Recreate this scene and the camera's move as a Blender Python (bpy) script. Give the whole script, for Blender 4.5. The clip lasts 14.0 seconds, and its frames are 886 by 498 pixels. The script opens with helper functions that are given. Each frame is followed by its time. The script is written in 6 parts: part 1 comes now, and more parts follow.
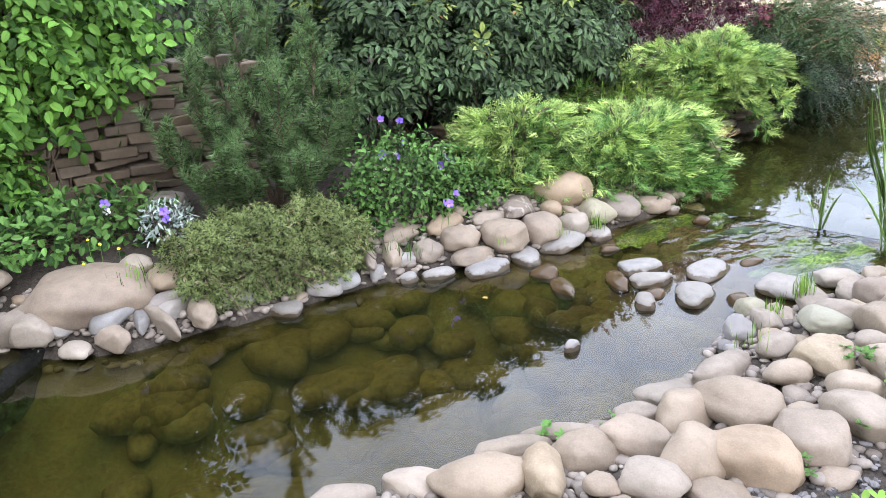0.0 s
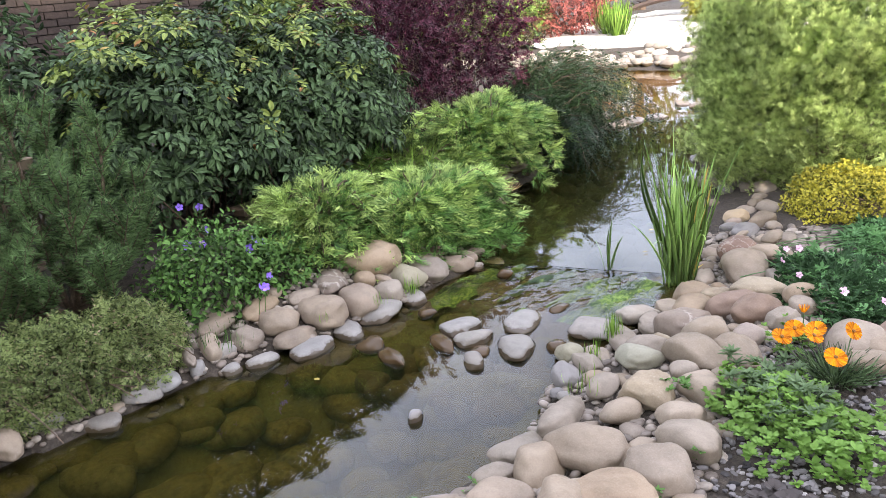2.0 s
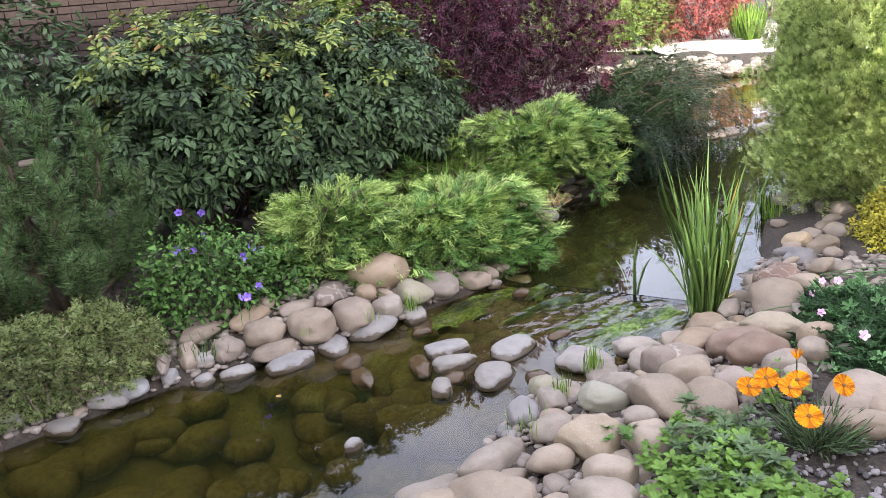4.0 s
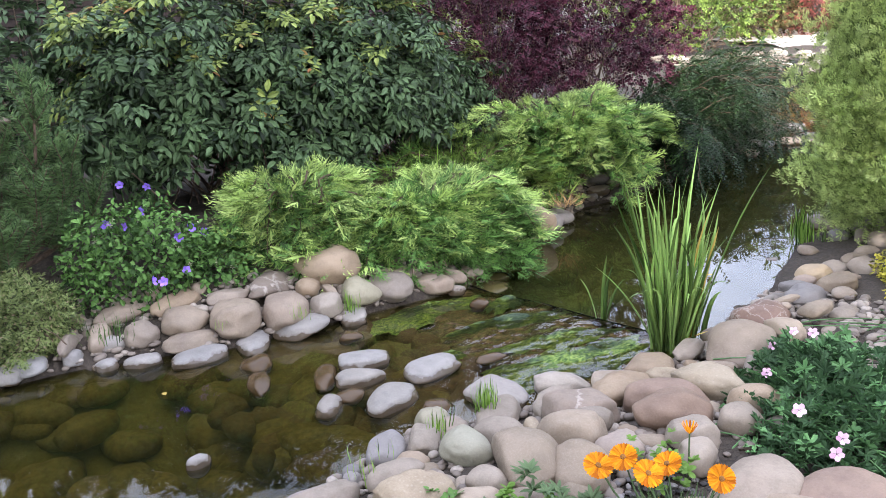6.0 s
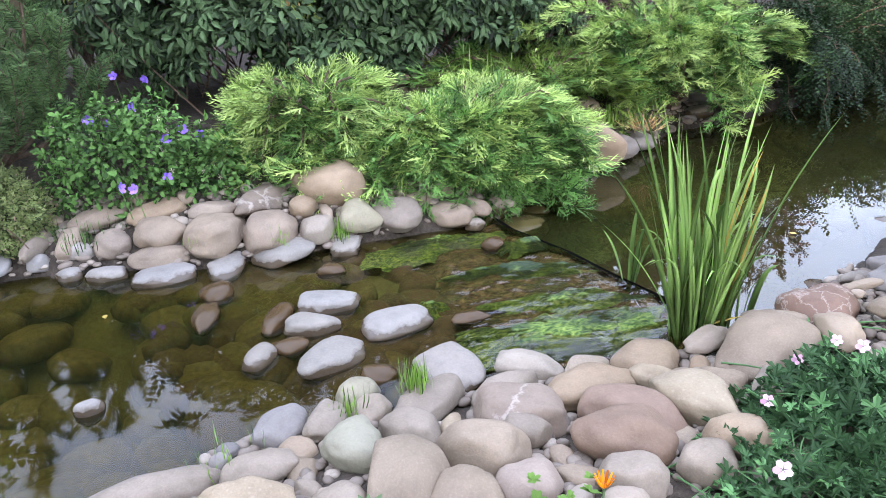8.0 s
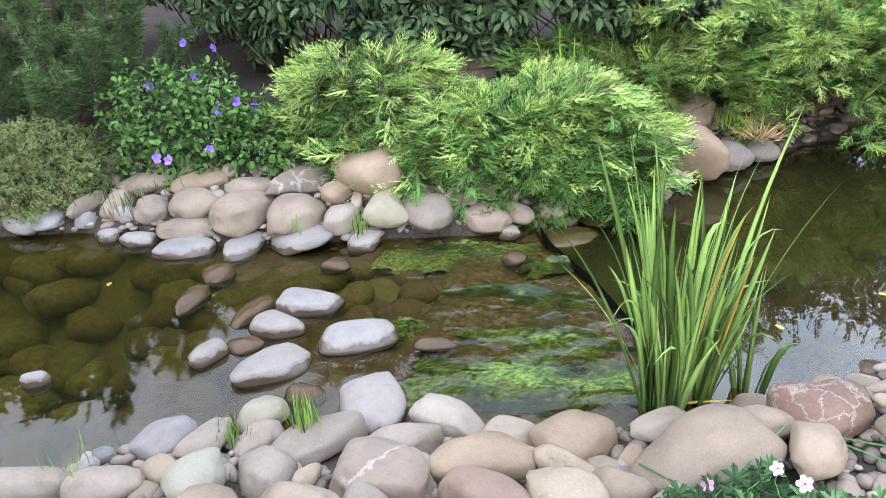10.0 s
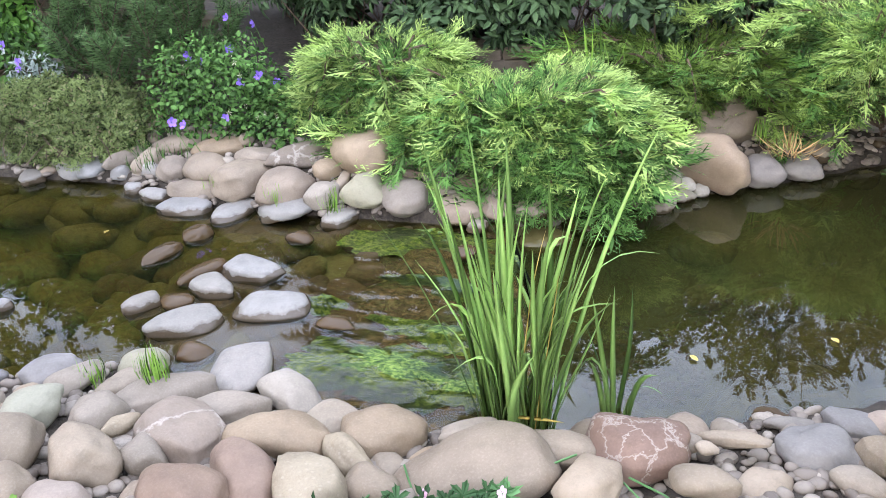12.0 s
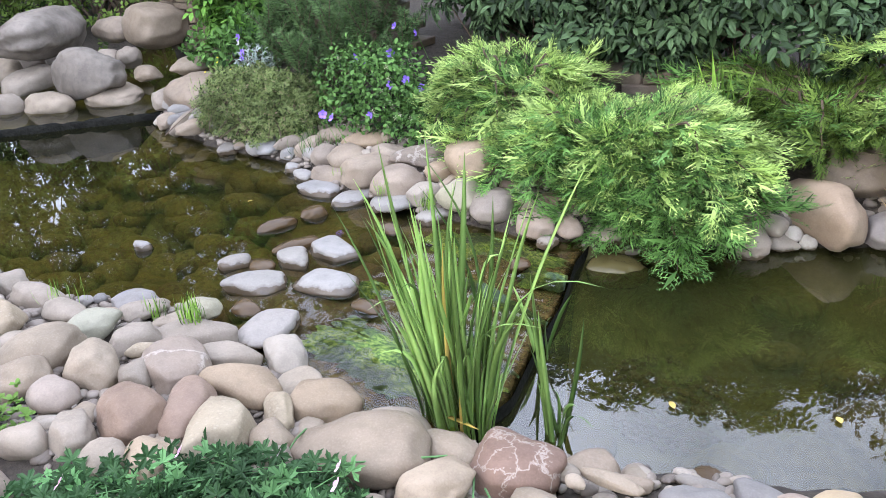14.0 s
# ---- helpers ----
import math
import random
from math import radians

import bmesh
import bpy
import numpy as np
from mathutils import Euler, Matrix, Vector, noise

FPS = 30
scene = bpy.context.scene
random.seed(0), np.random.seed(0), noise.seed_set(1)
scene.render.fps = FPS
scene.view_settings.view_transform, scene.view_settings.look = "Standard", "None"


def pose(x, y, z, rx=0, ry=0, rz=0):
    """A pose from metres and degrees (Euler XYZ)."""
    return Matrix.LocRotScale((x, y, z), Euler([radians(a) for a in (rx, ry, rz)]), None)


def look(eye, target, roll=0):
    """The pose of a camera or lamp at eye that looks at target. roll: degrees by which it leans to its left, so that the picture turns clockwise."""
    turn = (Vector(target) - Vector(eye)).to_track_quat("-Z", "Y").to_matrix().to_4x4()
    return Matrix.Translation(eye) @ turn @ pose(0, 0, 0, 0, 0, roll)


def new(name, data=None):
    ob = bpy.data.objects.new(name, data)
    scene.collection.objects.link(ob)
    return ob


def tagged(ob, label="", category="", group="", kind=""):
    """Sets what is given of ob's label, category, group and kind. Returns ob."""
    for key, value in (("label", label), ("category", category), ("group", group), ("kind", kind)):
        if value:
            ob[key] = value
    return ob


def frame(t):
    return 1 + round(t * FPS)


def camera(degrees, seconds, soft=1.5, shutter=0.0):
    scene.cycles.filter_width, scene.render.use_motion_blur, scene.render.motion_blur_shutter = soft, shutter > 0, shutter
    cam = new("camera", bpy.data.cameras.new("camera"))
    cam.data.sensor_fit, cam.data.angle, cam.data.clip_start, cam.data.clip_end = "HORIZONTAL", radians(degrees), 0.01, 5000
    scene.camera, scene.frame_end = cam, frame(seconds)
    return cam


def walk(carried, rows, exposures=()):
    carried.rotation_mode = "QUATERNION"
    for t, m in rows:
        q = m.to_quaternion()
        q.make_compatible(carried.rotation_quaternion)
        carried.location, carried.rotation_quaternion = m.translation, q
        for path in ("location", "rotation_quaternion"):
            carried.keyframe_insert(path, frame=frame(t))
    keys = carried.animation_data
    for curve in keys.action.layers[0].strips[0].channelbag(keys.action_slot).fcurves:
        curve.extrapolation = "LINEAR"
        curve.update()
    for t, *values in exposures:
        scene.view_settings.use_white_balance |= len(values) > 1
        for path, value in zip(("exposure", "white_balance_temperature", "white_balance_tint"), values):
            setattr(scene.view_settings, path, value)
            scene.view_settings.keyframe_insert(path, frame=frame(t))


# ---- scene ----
cam = camera(55.7, 14.0, soft=0.8)

PATH = [
    (0, (-3.304, 0.291, 1.57), (-2.306, 1.874, 0.863), -3.8),
    (0.5, (-3.372, 0.411, 1.593), (-2.184, 1.834, 0.842), -4.6),
    (1, (-3.444, 0.454, 1.633), (-2.124, 1.769, 0.908), -5.5),
    (1.5, (-3.462, 0.465, 1.639), (-2.056, 1.721, 0.973), -5.1),
    (2, (-3.448, 0.43, 1.662), (-2.02, 1.688, 1.047), -5.1),
    (2.5, (-3.388, 0.363, 1.658), (-1.985, 1.666, 1.08), -4.9),
    (2.7, (-3.335, 0.319, 1.642), (-1.954, 1.649, 1.073), -5.0),
    (4.8, (-2.344, -0.065, 1.504), (-1.282, 1.525, 0.918), -5.6),
    (5, (-2.269, -0.089, 1.488), (-1.229, 1.511, 0.89), -5.1),
    (5.5, (-2.014, -0.068, 1.471), (-1.019, 1.559, 0.869), -3.9),
    (6, (-1.778, -0.063, 1.475), (-0.849, 1.607, 0.882), -3.6),
    (6.5, (-1.531, -0.086, 1.481), (-0.736, 1.647, 0.876), -3.5),
    (7, (-1.316, 0.002, 1.454), (-0.61, 1.754, 0.796), -3.1),
    (7.5, (-1.104, 0.139, 1.414), (-0.461, 1.881, 0.671), -2.6),
    (7.7, (-1.027, 0.168, 1.412), (-0.43, 1.912, 0.635), -2.7),
    (9.8, (-0.125, 0.403, 1.47), (-0.041, 2.188, 0.572), -2.4),
    (10, (-0.014, 0.38, 1.486), (-0.035, 2.164, 0.581), -3.1),
    (10.5, (0.245, 0.365, 1.49), (0.046, 2.134, 0.578), -3.6),
    (11, (0.424, 0.468, 1.464), (0.121, 2.218, 0.544), -2.8),
    (11.5, (0.612, 0.535, 1.458), (0.209, 2.256, 0.522), -3.5),
    (12, (0.943, 0.48, 1.478), (0.439, 2.183, 0.557), -3.6),
    (12.5, (1.206, 0.483, 1.496), (0.596, 2.164, 0.601), -3.7),
    (13, (1.389, 0.61, 1.466), (0.611, 2.232, 0.592), -3.7),
    (13.5, (1.549, 0.686, 1.479), (0.562, 2.192, 0.609), -3.7),
    (14, (1.866, 0.74, 1.495), (0.719, 2.136, 0.636), -4.8),
]
walk(cam, [(t, look(eye, target, roll)) for t, eye, target, roll in PATH], [(0, 1.5, 6500, 12), (.5, 1.16, 6600, 13), (1, 1.12, 6700, 13), (2.5, .96, 6700, 16), (5, .98, 6550, 18), (6.5, 1.12, 6250, 15), (7.5, 1.26, 6100, 15), (10, 1.33, 6350, 12), (14, 1.38, 6300, 13)])

# ---------- world and light ----------
SUN_ELEV, SUN_AZ = radians(34), radians(205)      # azimuth clockwise from +y
world = bpy.data.worlds.new("sky")
scene.world = world
world.use_nodes = True
wn = world.node_tree.nodes
sky = wn.new("ShaderNodeTexSky")
sky.sky_type, sky.sun_disc = "NISHITA", False
sky.sun_elevation, sky.sun_rotation = SUN_ELEV, SUN_AZ
sky.air_density, sky.dust_density = 1.0, 2.5
wl = world.node_tree.links
wn["Background"].inputs[1].default_value = 0.15
wl.new(sky.outputs[0], wn["Background"].inputs[0])
# thin bright cloud over the whole sky
cloud_coord, cloud = wn.new("ShaderNodeTexCoord"), wn.new("ShaderNodeTexNoise")
cloud.inputs["Scale"].default_value, cloud.inputs["Detail"].default_value = 3.5, 5
wl.new(cloud_coord.outputs["Generated"], cloud.inputs["Vector"])
cloud_amount = wn.new("ShaderNodeMapRange")
for k, v in enumerate((.38, .66, .75, 1.9)):
    cloud_amount.inputs[k + 1].default_value = v
wl.new(cloud.outputs[0], cloud_amount.inputs[0])
haze, both = wn.new("ShaderNodeBackground"), wn.new("ShaderNodeAddShader")
haze.inputs[0].default_value = (.91, .955, 1.11, 1)
wl.new(cloud_amount.outputs[0], haze.inputs[1])
wl.new(wn["Background"].outputs[0], both.inputs[0])
wl.new(haze.outputs[0], both.inputs[1])
wl.new(both.outputs[0], wn["World Output"].inputs[0])
sun_data = bpy.data.lights.new("sun", "SUN")
sun_data.energy, sun_data.angle, sun_data.color = 5.0, radians(0.6), (1.0, 0.93, 0.82)
sun = new("sun", sun_data)
sun_dir = Vector((math.sin(SUN_AZ) * math.cos(SUN_ELEV), math.cos(SUN_AZ) * math.cos(SUN_ELEV), math.sin(SUN_ELEV)))
sun.matrix_world = look(sun_dir * 30, (0, 0, 0))

# ---------- small tools ----------
rng = np.random.default_rng(7)


def unit(v):
    return v / np.maximum(np.linalg.norm(v, axis=-1, keepdims=True), 1e-9)


def mesh_np(name, verts, faces, smooth=False):
    """A mesh from an array of vertices and an array of faces with equal corner counts."""
    verts, faces = np.asarray(verts, np.float32), np.asarray(faces, np.int32)
    me = bpy.data.meshes.new(name)
    me.vertices.add(len(verts))
    me.vertices.foreach_set("co", verts.ravel())
    k = faces.shape[1]
    me.loops.add(faces.size)
    me.loops.foreach_set("vertex_index", faces.ravel())
    me.polygons.add(len(faces))
    me.polygons.foreach_set("loop_start", np.arange(0, faces.size, k, dtype=np.int32))
    me.polygons.foreach_set("use_smooth", np.full(len(faces), smooth))
    me.update()
    return me


def part(name, data, material, parent=None, label="", smooth=False, kind=""):
    """Links (verts, faces) in world coordinates, or a mesh, as one mesh object under a thing or part."""
    if isinstance(data, tuple):
        v = np.asarray(data[0], float)
        base = parent
        while base is not None:
            v = v - np.array(base.location)
            base = base.parent
        data = mesh_np(name, v, data[1], smooth)
    data.materials.clear()
    data.materials.append(material)
    ob = new(name, data)
    ob.parent = parent
    return tagged(ob, label, kind=kind)


def thing(name, x, y, z, label, category, group="", kind=""):
    ob = new(name)
    ob.location = (x, y, z)
    return tagged(ob, label, category, group, kind)


def join(*pieces):
    vs, fs, n = [], [], 0
    for v, f in pieces:
        vs.append(np.asarray(v, float))
        fs.append(np.asarray(f) + n)
        n += len(v)
    return np.concatenate(vs), np.concatenate(fs)


def spread(tv, tf, locs, ydir, zdir, size):
    """Copies of a small template (y along its length, z its face) at many places, as one mesh."""
    tv, tf = np.asarray(tv, float), np.asarray(tf)
    y = unit(np.asarray(ydir, float))
    x = unit(np.cross(y, zdir))
    z = np.cross(x, y)
    size = np.asarray(size, float)
    if size.ndim == 1:
        size = np.repeat(size[:, None], 3, 1)
    t = tv[None] * size[:, None, :]
    v = t[..., 0:1] * x[:, None] + t[..., 1:2] * y[:, None] + t[..., 2:3] * z[:, None] + np.asarray(locs, float)[:, None]
    f = tf[None] + (np.arange(len(locs)) * len(tv))[:, None, None]
    return v.reshape(-1, 3), f.reshape(-1, tf.shape[1])


def leaf_shape(w=0.42, fold=0.12, sag=0.15, blunt=0.0):
    """A folded pointed leaf, one unit long."""
    v = [(0, 0, 0), (-w * .7, .22, fold), (0, .3, 0), (w * .7, .22, fold), (-w, .55, fold * .9 - sag * .3), (0, .62, -sag * .35),
         (w, .55, fold * .9 - sag * .3), (-w * .55 - blunt * .2, .85, fold * .5 - sag * .7), (w * .55 + blunt * .2, .85, fold * .5 - sag * .7), (0, 1, -sag)]
    f = [(0, 2, 1), (0, 3, 2), (1, 2, 4), (2, 5, 4), (2, 3, 5), (3, 6, 5), (4, 5, 7), (5, 9, 7), (5, 6, 8), (5, 8, 9)]
    return np.array(v), np.array(f)


def blade_shape(w=0.06, bend=0.2):
    v = [(-w * .6, 0, 0), (w * .6, 0, 0), (-w, .45, bend * .15), (w, .45, bend * .15), (0, 1, bend)]
    return np.array(v), np.array([(0, 1, 3), (0, 3, 2), (2, 3, 4)])


def spray_shape(n=9, width=0.33, blade=0.035, droop=0.12, seed=0):
    """A flat feathery conifer spray, one unit long: a rib with side twigs that fork."""
    g = np.random.default_rng(seed)
    w = blade * 1.2
    bv, bf = np.array([(0, 0, 0), (-w, .4, 0), (0, 1, 0), (w, .4, 0)]), np.array([(0, 3, 1), (1, 3, 2)])
    locs, d, s = [(0, 0, 0)], [(0, 1, -droop)], [1.0]
    for i in range(n):
        u = .1 + .82 * i / (n - 1)
        side = 1 if i % 2 else -1
        ln = width * (1.15 - u * .75) * g.uniform(.8, 1.2)
        dv = np.array((side * .75, .75, g.uniform(-.25, .2)))
        locs.append((0, u, -droop * u * u)); d.append(dv); s.append(ln)
        for q in (.35, .65):
            p = np.array((0, u, -droop * u * u)) + unit(dv) * ln * q
            locs.append(p); d.append(dv + np.array((-side * .7, .5, g.uniform(-.3, .3)))); s.append(ln * .5)
    s = np.array(s)
    sc = np.stack([np.maximum(s, .22), s, s], 1)
    return spread(bv, bf, locs, np.array(d, float), np.tile((0., 0., 1.), (len(s), 1)), sc)


def tube(points, radii, sides=6):
    """A tapered round stem along points."""
    p = np.asarray(points, float)
    r = np.broadcast_to(np.asarray(radii, float), (len(p),))
    tan = unit(np.gradient(p, axis=0))
    ref = np.where(np.abs(tan[:, 2:3]) > .9, np.array([[1., 0, 0]]), np.array([[0., 0, 1]]))
    a = unit(np.cross(tan, ref))
    b = np.cross(tan, a)
    th = np.linspace(0, 2 * np.pi, sides, endpoint=False)
    v = p[:, None] + r[:, None, None] * (np.cos(th)[None, :, None] * a[:, None] + np.sin(th)[None, :, None] * b[:, None])
    i, j = np.meshgrid(np.arange(len(p) - 1), np.arange(sides), indexing="ij")
    k = (j + 1) % sides
    f = np.stack([i * sides + j, i * sides + k, (i + 1) * sides + k, (i + 1) * sides + j], -1).reshape(-1, 4)
    return v.reshape(-1, 3), f


def arc(start, direction, length, droop, n=7, wob=0.0, g=rng):
    """Points of a stem that leaves start and sinks under its weight."""
    u = np.linspace(0, 1, n)[:, None]
    d = unit(np.asarray(direction, float))
    p = np.asarray(start, float) + d * length * u
    p[:, 2] -= droop * (u[:, 0] ** 2) * length
    if wob:
        p[1:] += g.normal(0, wob, (n - 1, 3)) * u[1:]
    return p


# ---------- materials ----------
def mat_nodes(name):
    m = bpy.data.materials.new(name)
    m.use_nodes = True
    nt = m.node_tree
    return m, nt.nodes, nt.links, nt.nodes["Principled BSDF"]


def ramp(nodes, links, source, stops):
    r = nodes.new("ShaderNodeValToRGB")
    while len(r.color_ramp.elements) < len(stops):
        r.color_ramp.elements.new(0.5)
    for e, (p, c) in zip(r.color_ramp.elements, stops):
        e.position, e.color = p, (*c, 1) if len(c) == 3 else c
    links.new(source, r.inputs[0])
    return r


def tex(nodes, links, vec, scale, detail=4, rough=0.55, kind="ShaderNodeTexNoise"):
    t = nodes.new(kind)
    t.inputs["Scale"].default_value = scale
    if kind == "ShaderNodeTexNoise":
        t.inputs["Detail"].default_value, t.inputs["Roughness"].default_value = detail, rough
    links.new(vec, t.inputs["Vector"])
    return t


def mixc(nodes, links, fac, a, b, mode="MIX"):
    m = nodes.new("ShaderNodeMix")
    m.data_type, m.blend_type = "RGBA", mode
    for sock, val in ((m.inputs[0], fac), (m.inputs[6], a), (m.inputs[7], b)):
        if isinstance(val, (int, float)):
            sock.default_value = val
        elif isinstance(val, tuple):
            sock.default_value = (*val, 1)
        else:
            links.new(val, sock)
    return m.outputs[2]


def mapr(nodes, links, src, a, b, c=0.0, d=1.0):
    m = nodes.new("ShaderNodeMapRange")
    for i, v in enumerate((a, b, c, d)):
        m.inputs[i + 1].default_value = v
    links.new(src, m.inputs[0])
    return m.outputs[0]


def leaf_mat(name, dark, light, rough=0.5, through_light=0.3, third=None, spec=0.15, by_object=False):
    """Foliage: each leaf its own tone, a little light passing through."""
    m, n, l, p = mat_nodes(name)
    geo = n.new("ShaderNodeNewGeometry")
    dark, light = tuple(c * .38 for c in dark), tuple(c * 1.1 for c in light)
    stops = [(0, dark), (0.7, light)] if third is None else [(0, dark), (0.55, light), (0.93, light), (1, third)]
    pick = n.new("ShaderNodeObjectInfo").outputs["Random"] if by_object else geo.outputs["Random Per Island"]
    r = ramp(n, l, pick, stops)
    nz = tex(n, l, geo.outputs["Position"], 3.5, 2)
    tone = mapr(n, l, nz.outputs[0], 0.3, 0.7, 0.7, 1.3)
    mul = n.new("ShaderNodeVectorMath"); mul.operation = "SCALE"
    l.new(r.outputs[0], mul.inputs[0]); l.new(tone, mul.inputs["Scale"])
    l.new(mul.outputs[0], p.inputs["Base Color"])
    p.inputs["Roughness"].default_value = rough
    p.inputs["Specular IOR Level"].default_value = spec
    tr = n.new("ShaderNodeBsdfTranslucent")
    l.new(mul.outputs[0], tr.inputs[0])
    mx = n.new("ShaderNodeMixShader")
    mx.inputs[0].default_value = through_light * .7
    l.new(p.outputs[0], mx.inputs[1]); l.new(tr.outputs[0], mx.inputs[2])
    l.new(mx.outputs[0], n["Material Output"].inputs[0])
    return m


def plain_mat(name, color, rough=0.6, vary=0.25, scale=30, bump=0.3, metal=0.0):
    m, n, l, p = mat_nodes(name)
    geo = n.new("ShaderNodeNewGeometry")
    a = tex(n, l, geo.outputs["Position"], scale, 6)
    b = tex(n, l, geo.outputs["Position"], scale * .13, 3)
    lo = tuple(c * (1 - vary) for c in color); hi = tuple(min(1, c * (1 + vary)) for c in color)
    r = ramp(n, l, a.outputs[0], [(0.3, lo), (0.7, hi)])
    tone = mapr(n, l, b.outputs[0], .3, .7, 1 - vary, 1 + vary * .6)
    mul = n.new("ShaderNodeVectorMath"); mul.operation = "SCALE"
    l.new(r.outputs[0], mul.inputs[0]); l.new(tone, mul.inputs["Scale"])
    l.new(mul.outputs[0], p.inputs["Base Color"])
    p.inputs["Roughness"].default_value, p.inputs["Metallic"].default_value = rough, metal
    if bump:
        bp = n.new("ShaderNodeBump")
        bp.inputs["Strength"].default_value, bp.inputs["Distance"].default_value = bump, 0.01
        l.new(a.outputs[0], bp.inputs["Height"]); l.new(bp.outputs[0], p.inputs["Normal"])
    return m


def stone_mat(name, light, dark, level=0.0, veins=0.0, speck=0.0, wet=True, band=.0, gloss=.35):
    """River stone: mottled, fine grain, stains, and wet and algae-covered below the water's reach."""
    m, n, l, p = mat_nodes(name)
    oi, geo = n.new("ShaderNodeObjectInfo"), n.new("ShaderNodeNewGeometry")
    tc = n.new("ShaderNodeTexCoord")
    off = n.new("ShaderNodeVectorMath"); off.operation = "MULTIPLY_ADD"
    comb = n.new("ShaderNodeCombineXYZ")
    for i in range(3):
        l.new(oi.outputs["Random"], comb.inputs[i])
    l.new(comb.outputs[0], off.inputs[0]); off.inputs[1].default_value = (37, 19, 53)
    l.new(tc.outputs["Object"], off.inputs[2])
    vec = off.outputs[0]
    big, fine, mid = tex(n, l, vec, 5, 4, .55), tex(n, l, vec, 160, 3, .7), tex(n, l, vec, 22, 6, .65)
    base = ramp(n, l, big.outputs[0], [(0.3, dark), (0.62, light)]).outputs[0]
    hue = ramp(n, l, oi.outputs["Random"], [(0, (.68, .67, .65)), (.2, (.97, .95, .91)), (.4, (.80, .75, .66)), (.55, (1.04, .98, .88)), (.7, (.85, .85, .83)), (.85, (.98, .90, .81)), (1, (.72, .67, .57))]).outputs[0]
    base = mixc(n, l, 1.0, base, hue, "MULTIPLY")
    base = mixc(n, l, mapr(n, l, mid.outputs[0], .5, .75, 0, .4), base, tuple(c * .65 for c in dark))
    base = mixc(n, l, mapr(n, l, fine.outputs[0], .5, .75, 0, .22), base, tuple(min(1, c * 1.35) for c in light))
    base = mixc(n, l, mapr(n, l, fine.outputs[0], .28, .44, .2, 0), base, tuple(c * .5 for c in dark))
    if speck:
        vo = tex(n, l, vec, 60, kind="ShaderNodeTexVoronoi")
        base = mixc(n, l, mapr(n, l, vo.outputs["Distance"], .12, .3, speck, 0), base, (.62, .57, .5))
    if veins:
        wob = n.new("ShaderNodeVectorMath"); wob.operation = "MULTIPLY_ADD"
        l.new(mid.outputs["Color"], wob.inputs[0]); wob.inputs[1].default_value = (.09, .09, .09); l.new(vec, wob.inputs[2])
        vo = n.new("ShaderNodeTexVoronoi"); vo.feature = "DISTANCE_TO_EDGE"; vo.inputs["Scale"].default_value = veins
        l.new(wob.outputs[0], vo.inputs["Vector"])
        base = mixc(n, l, mapr(n, l, vo.outputs["Distance"], .0, .04, .5, 0), base, (.46, .42, .37))
    rough_socket = mapr(n, l, mid.outputs[0], .3, .7, .55, .8)
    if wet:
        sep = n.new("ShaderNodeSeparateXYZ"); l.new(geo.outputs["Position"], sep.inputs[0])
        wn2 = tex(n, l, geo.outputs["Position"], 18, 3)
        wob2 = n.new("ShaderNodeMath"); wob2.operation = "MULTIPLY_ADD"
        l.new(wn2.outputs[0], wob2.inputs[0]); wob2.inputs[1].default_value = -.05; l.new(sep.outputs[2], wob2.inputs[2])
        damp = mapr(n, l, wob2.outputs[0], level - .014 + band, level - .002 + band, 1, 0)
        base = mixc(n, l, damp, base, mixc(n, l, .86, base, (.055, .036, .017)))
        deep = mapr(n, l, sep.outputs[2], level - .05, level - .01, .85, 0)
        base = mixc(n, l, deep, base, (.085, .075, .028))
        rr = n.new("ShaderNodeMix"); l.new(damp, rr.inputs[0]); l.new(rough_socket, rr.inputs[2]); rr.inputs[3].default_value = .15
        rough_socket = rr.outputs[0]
    l.new(base, p.inputs["Base Color"]); l.new(rough_socket, p.inputs["Roughness"])
    p.inputs["Specular IOR Level"].default_value = gloss
    bp = n.new("ShaderNodeBump"); bp.inputs["Strength"].default_value, bp.inputs["Distance"].default_value = .6, .007
    l.new(mid.outputs[0], bp.inputs["Height"])
    bp2 = n.new("ShaderNodeBump"); bp2.inputs["Strength"].default_value, bp2.inputs["Distance"].default_value = .22, .0012
    l.new(fine.outputs[0], bp2.inputs["Height"]); l.new(bp.outputs[0], bp2.inputs["Normal"]); l.new(bp2.outputs[0], p.inputs["Normal"])
    return m


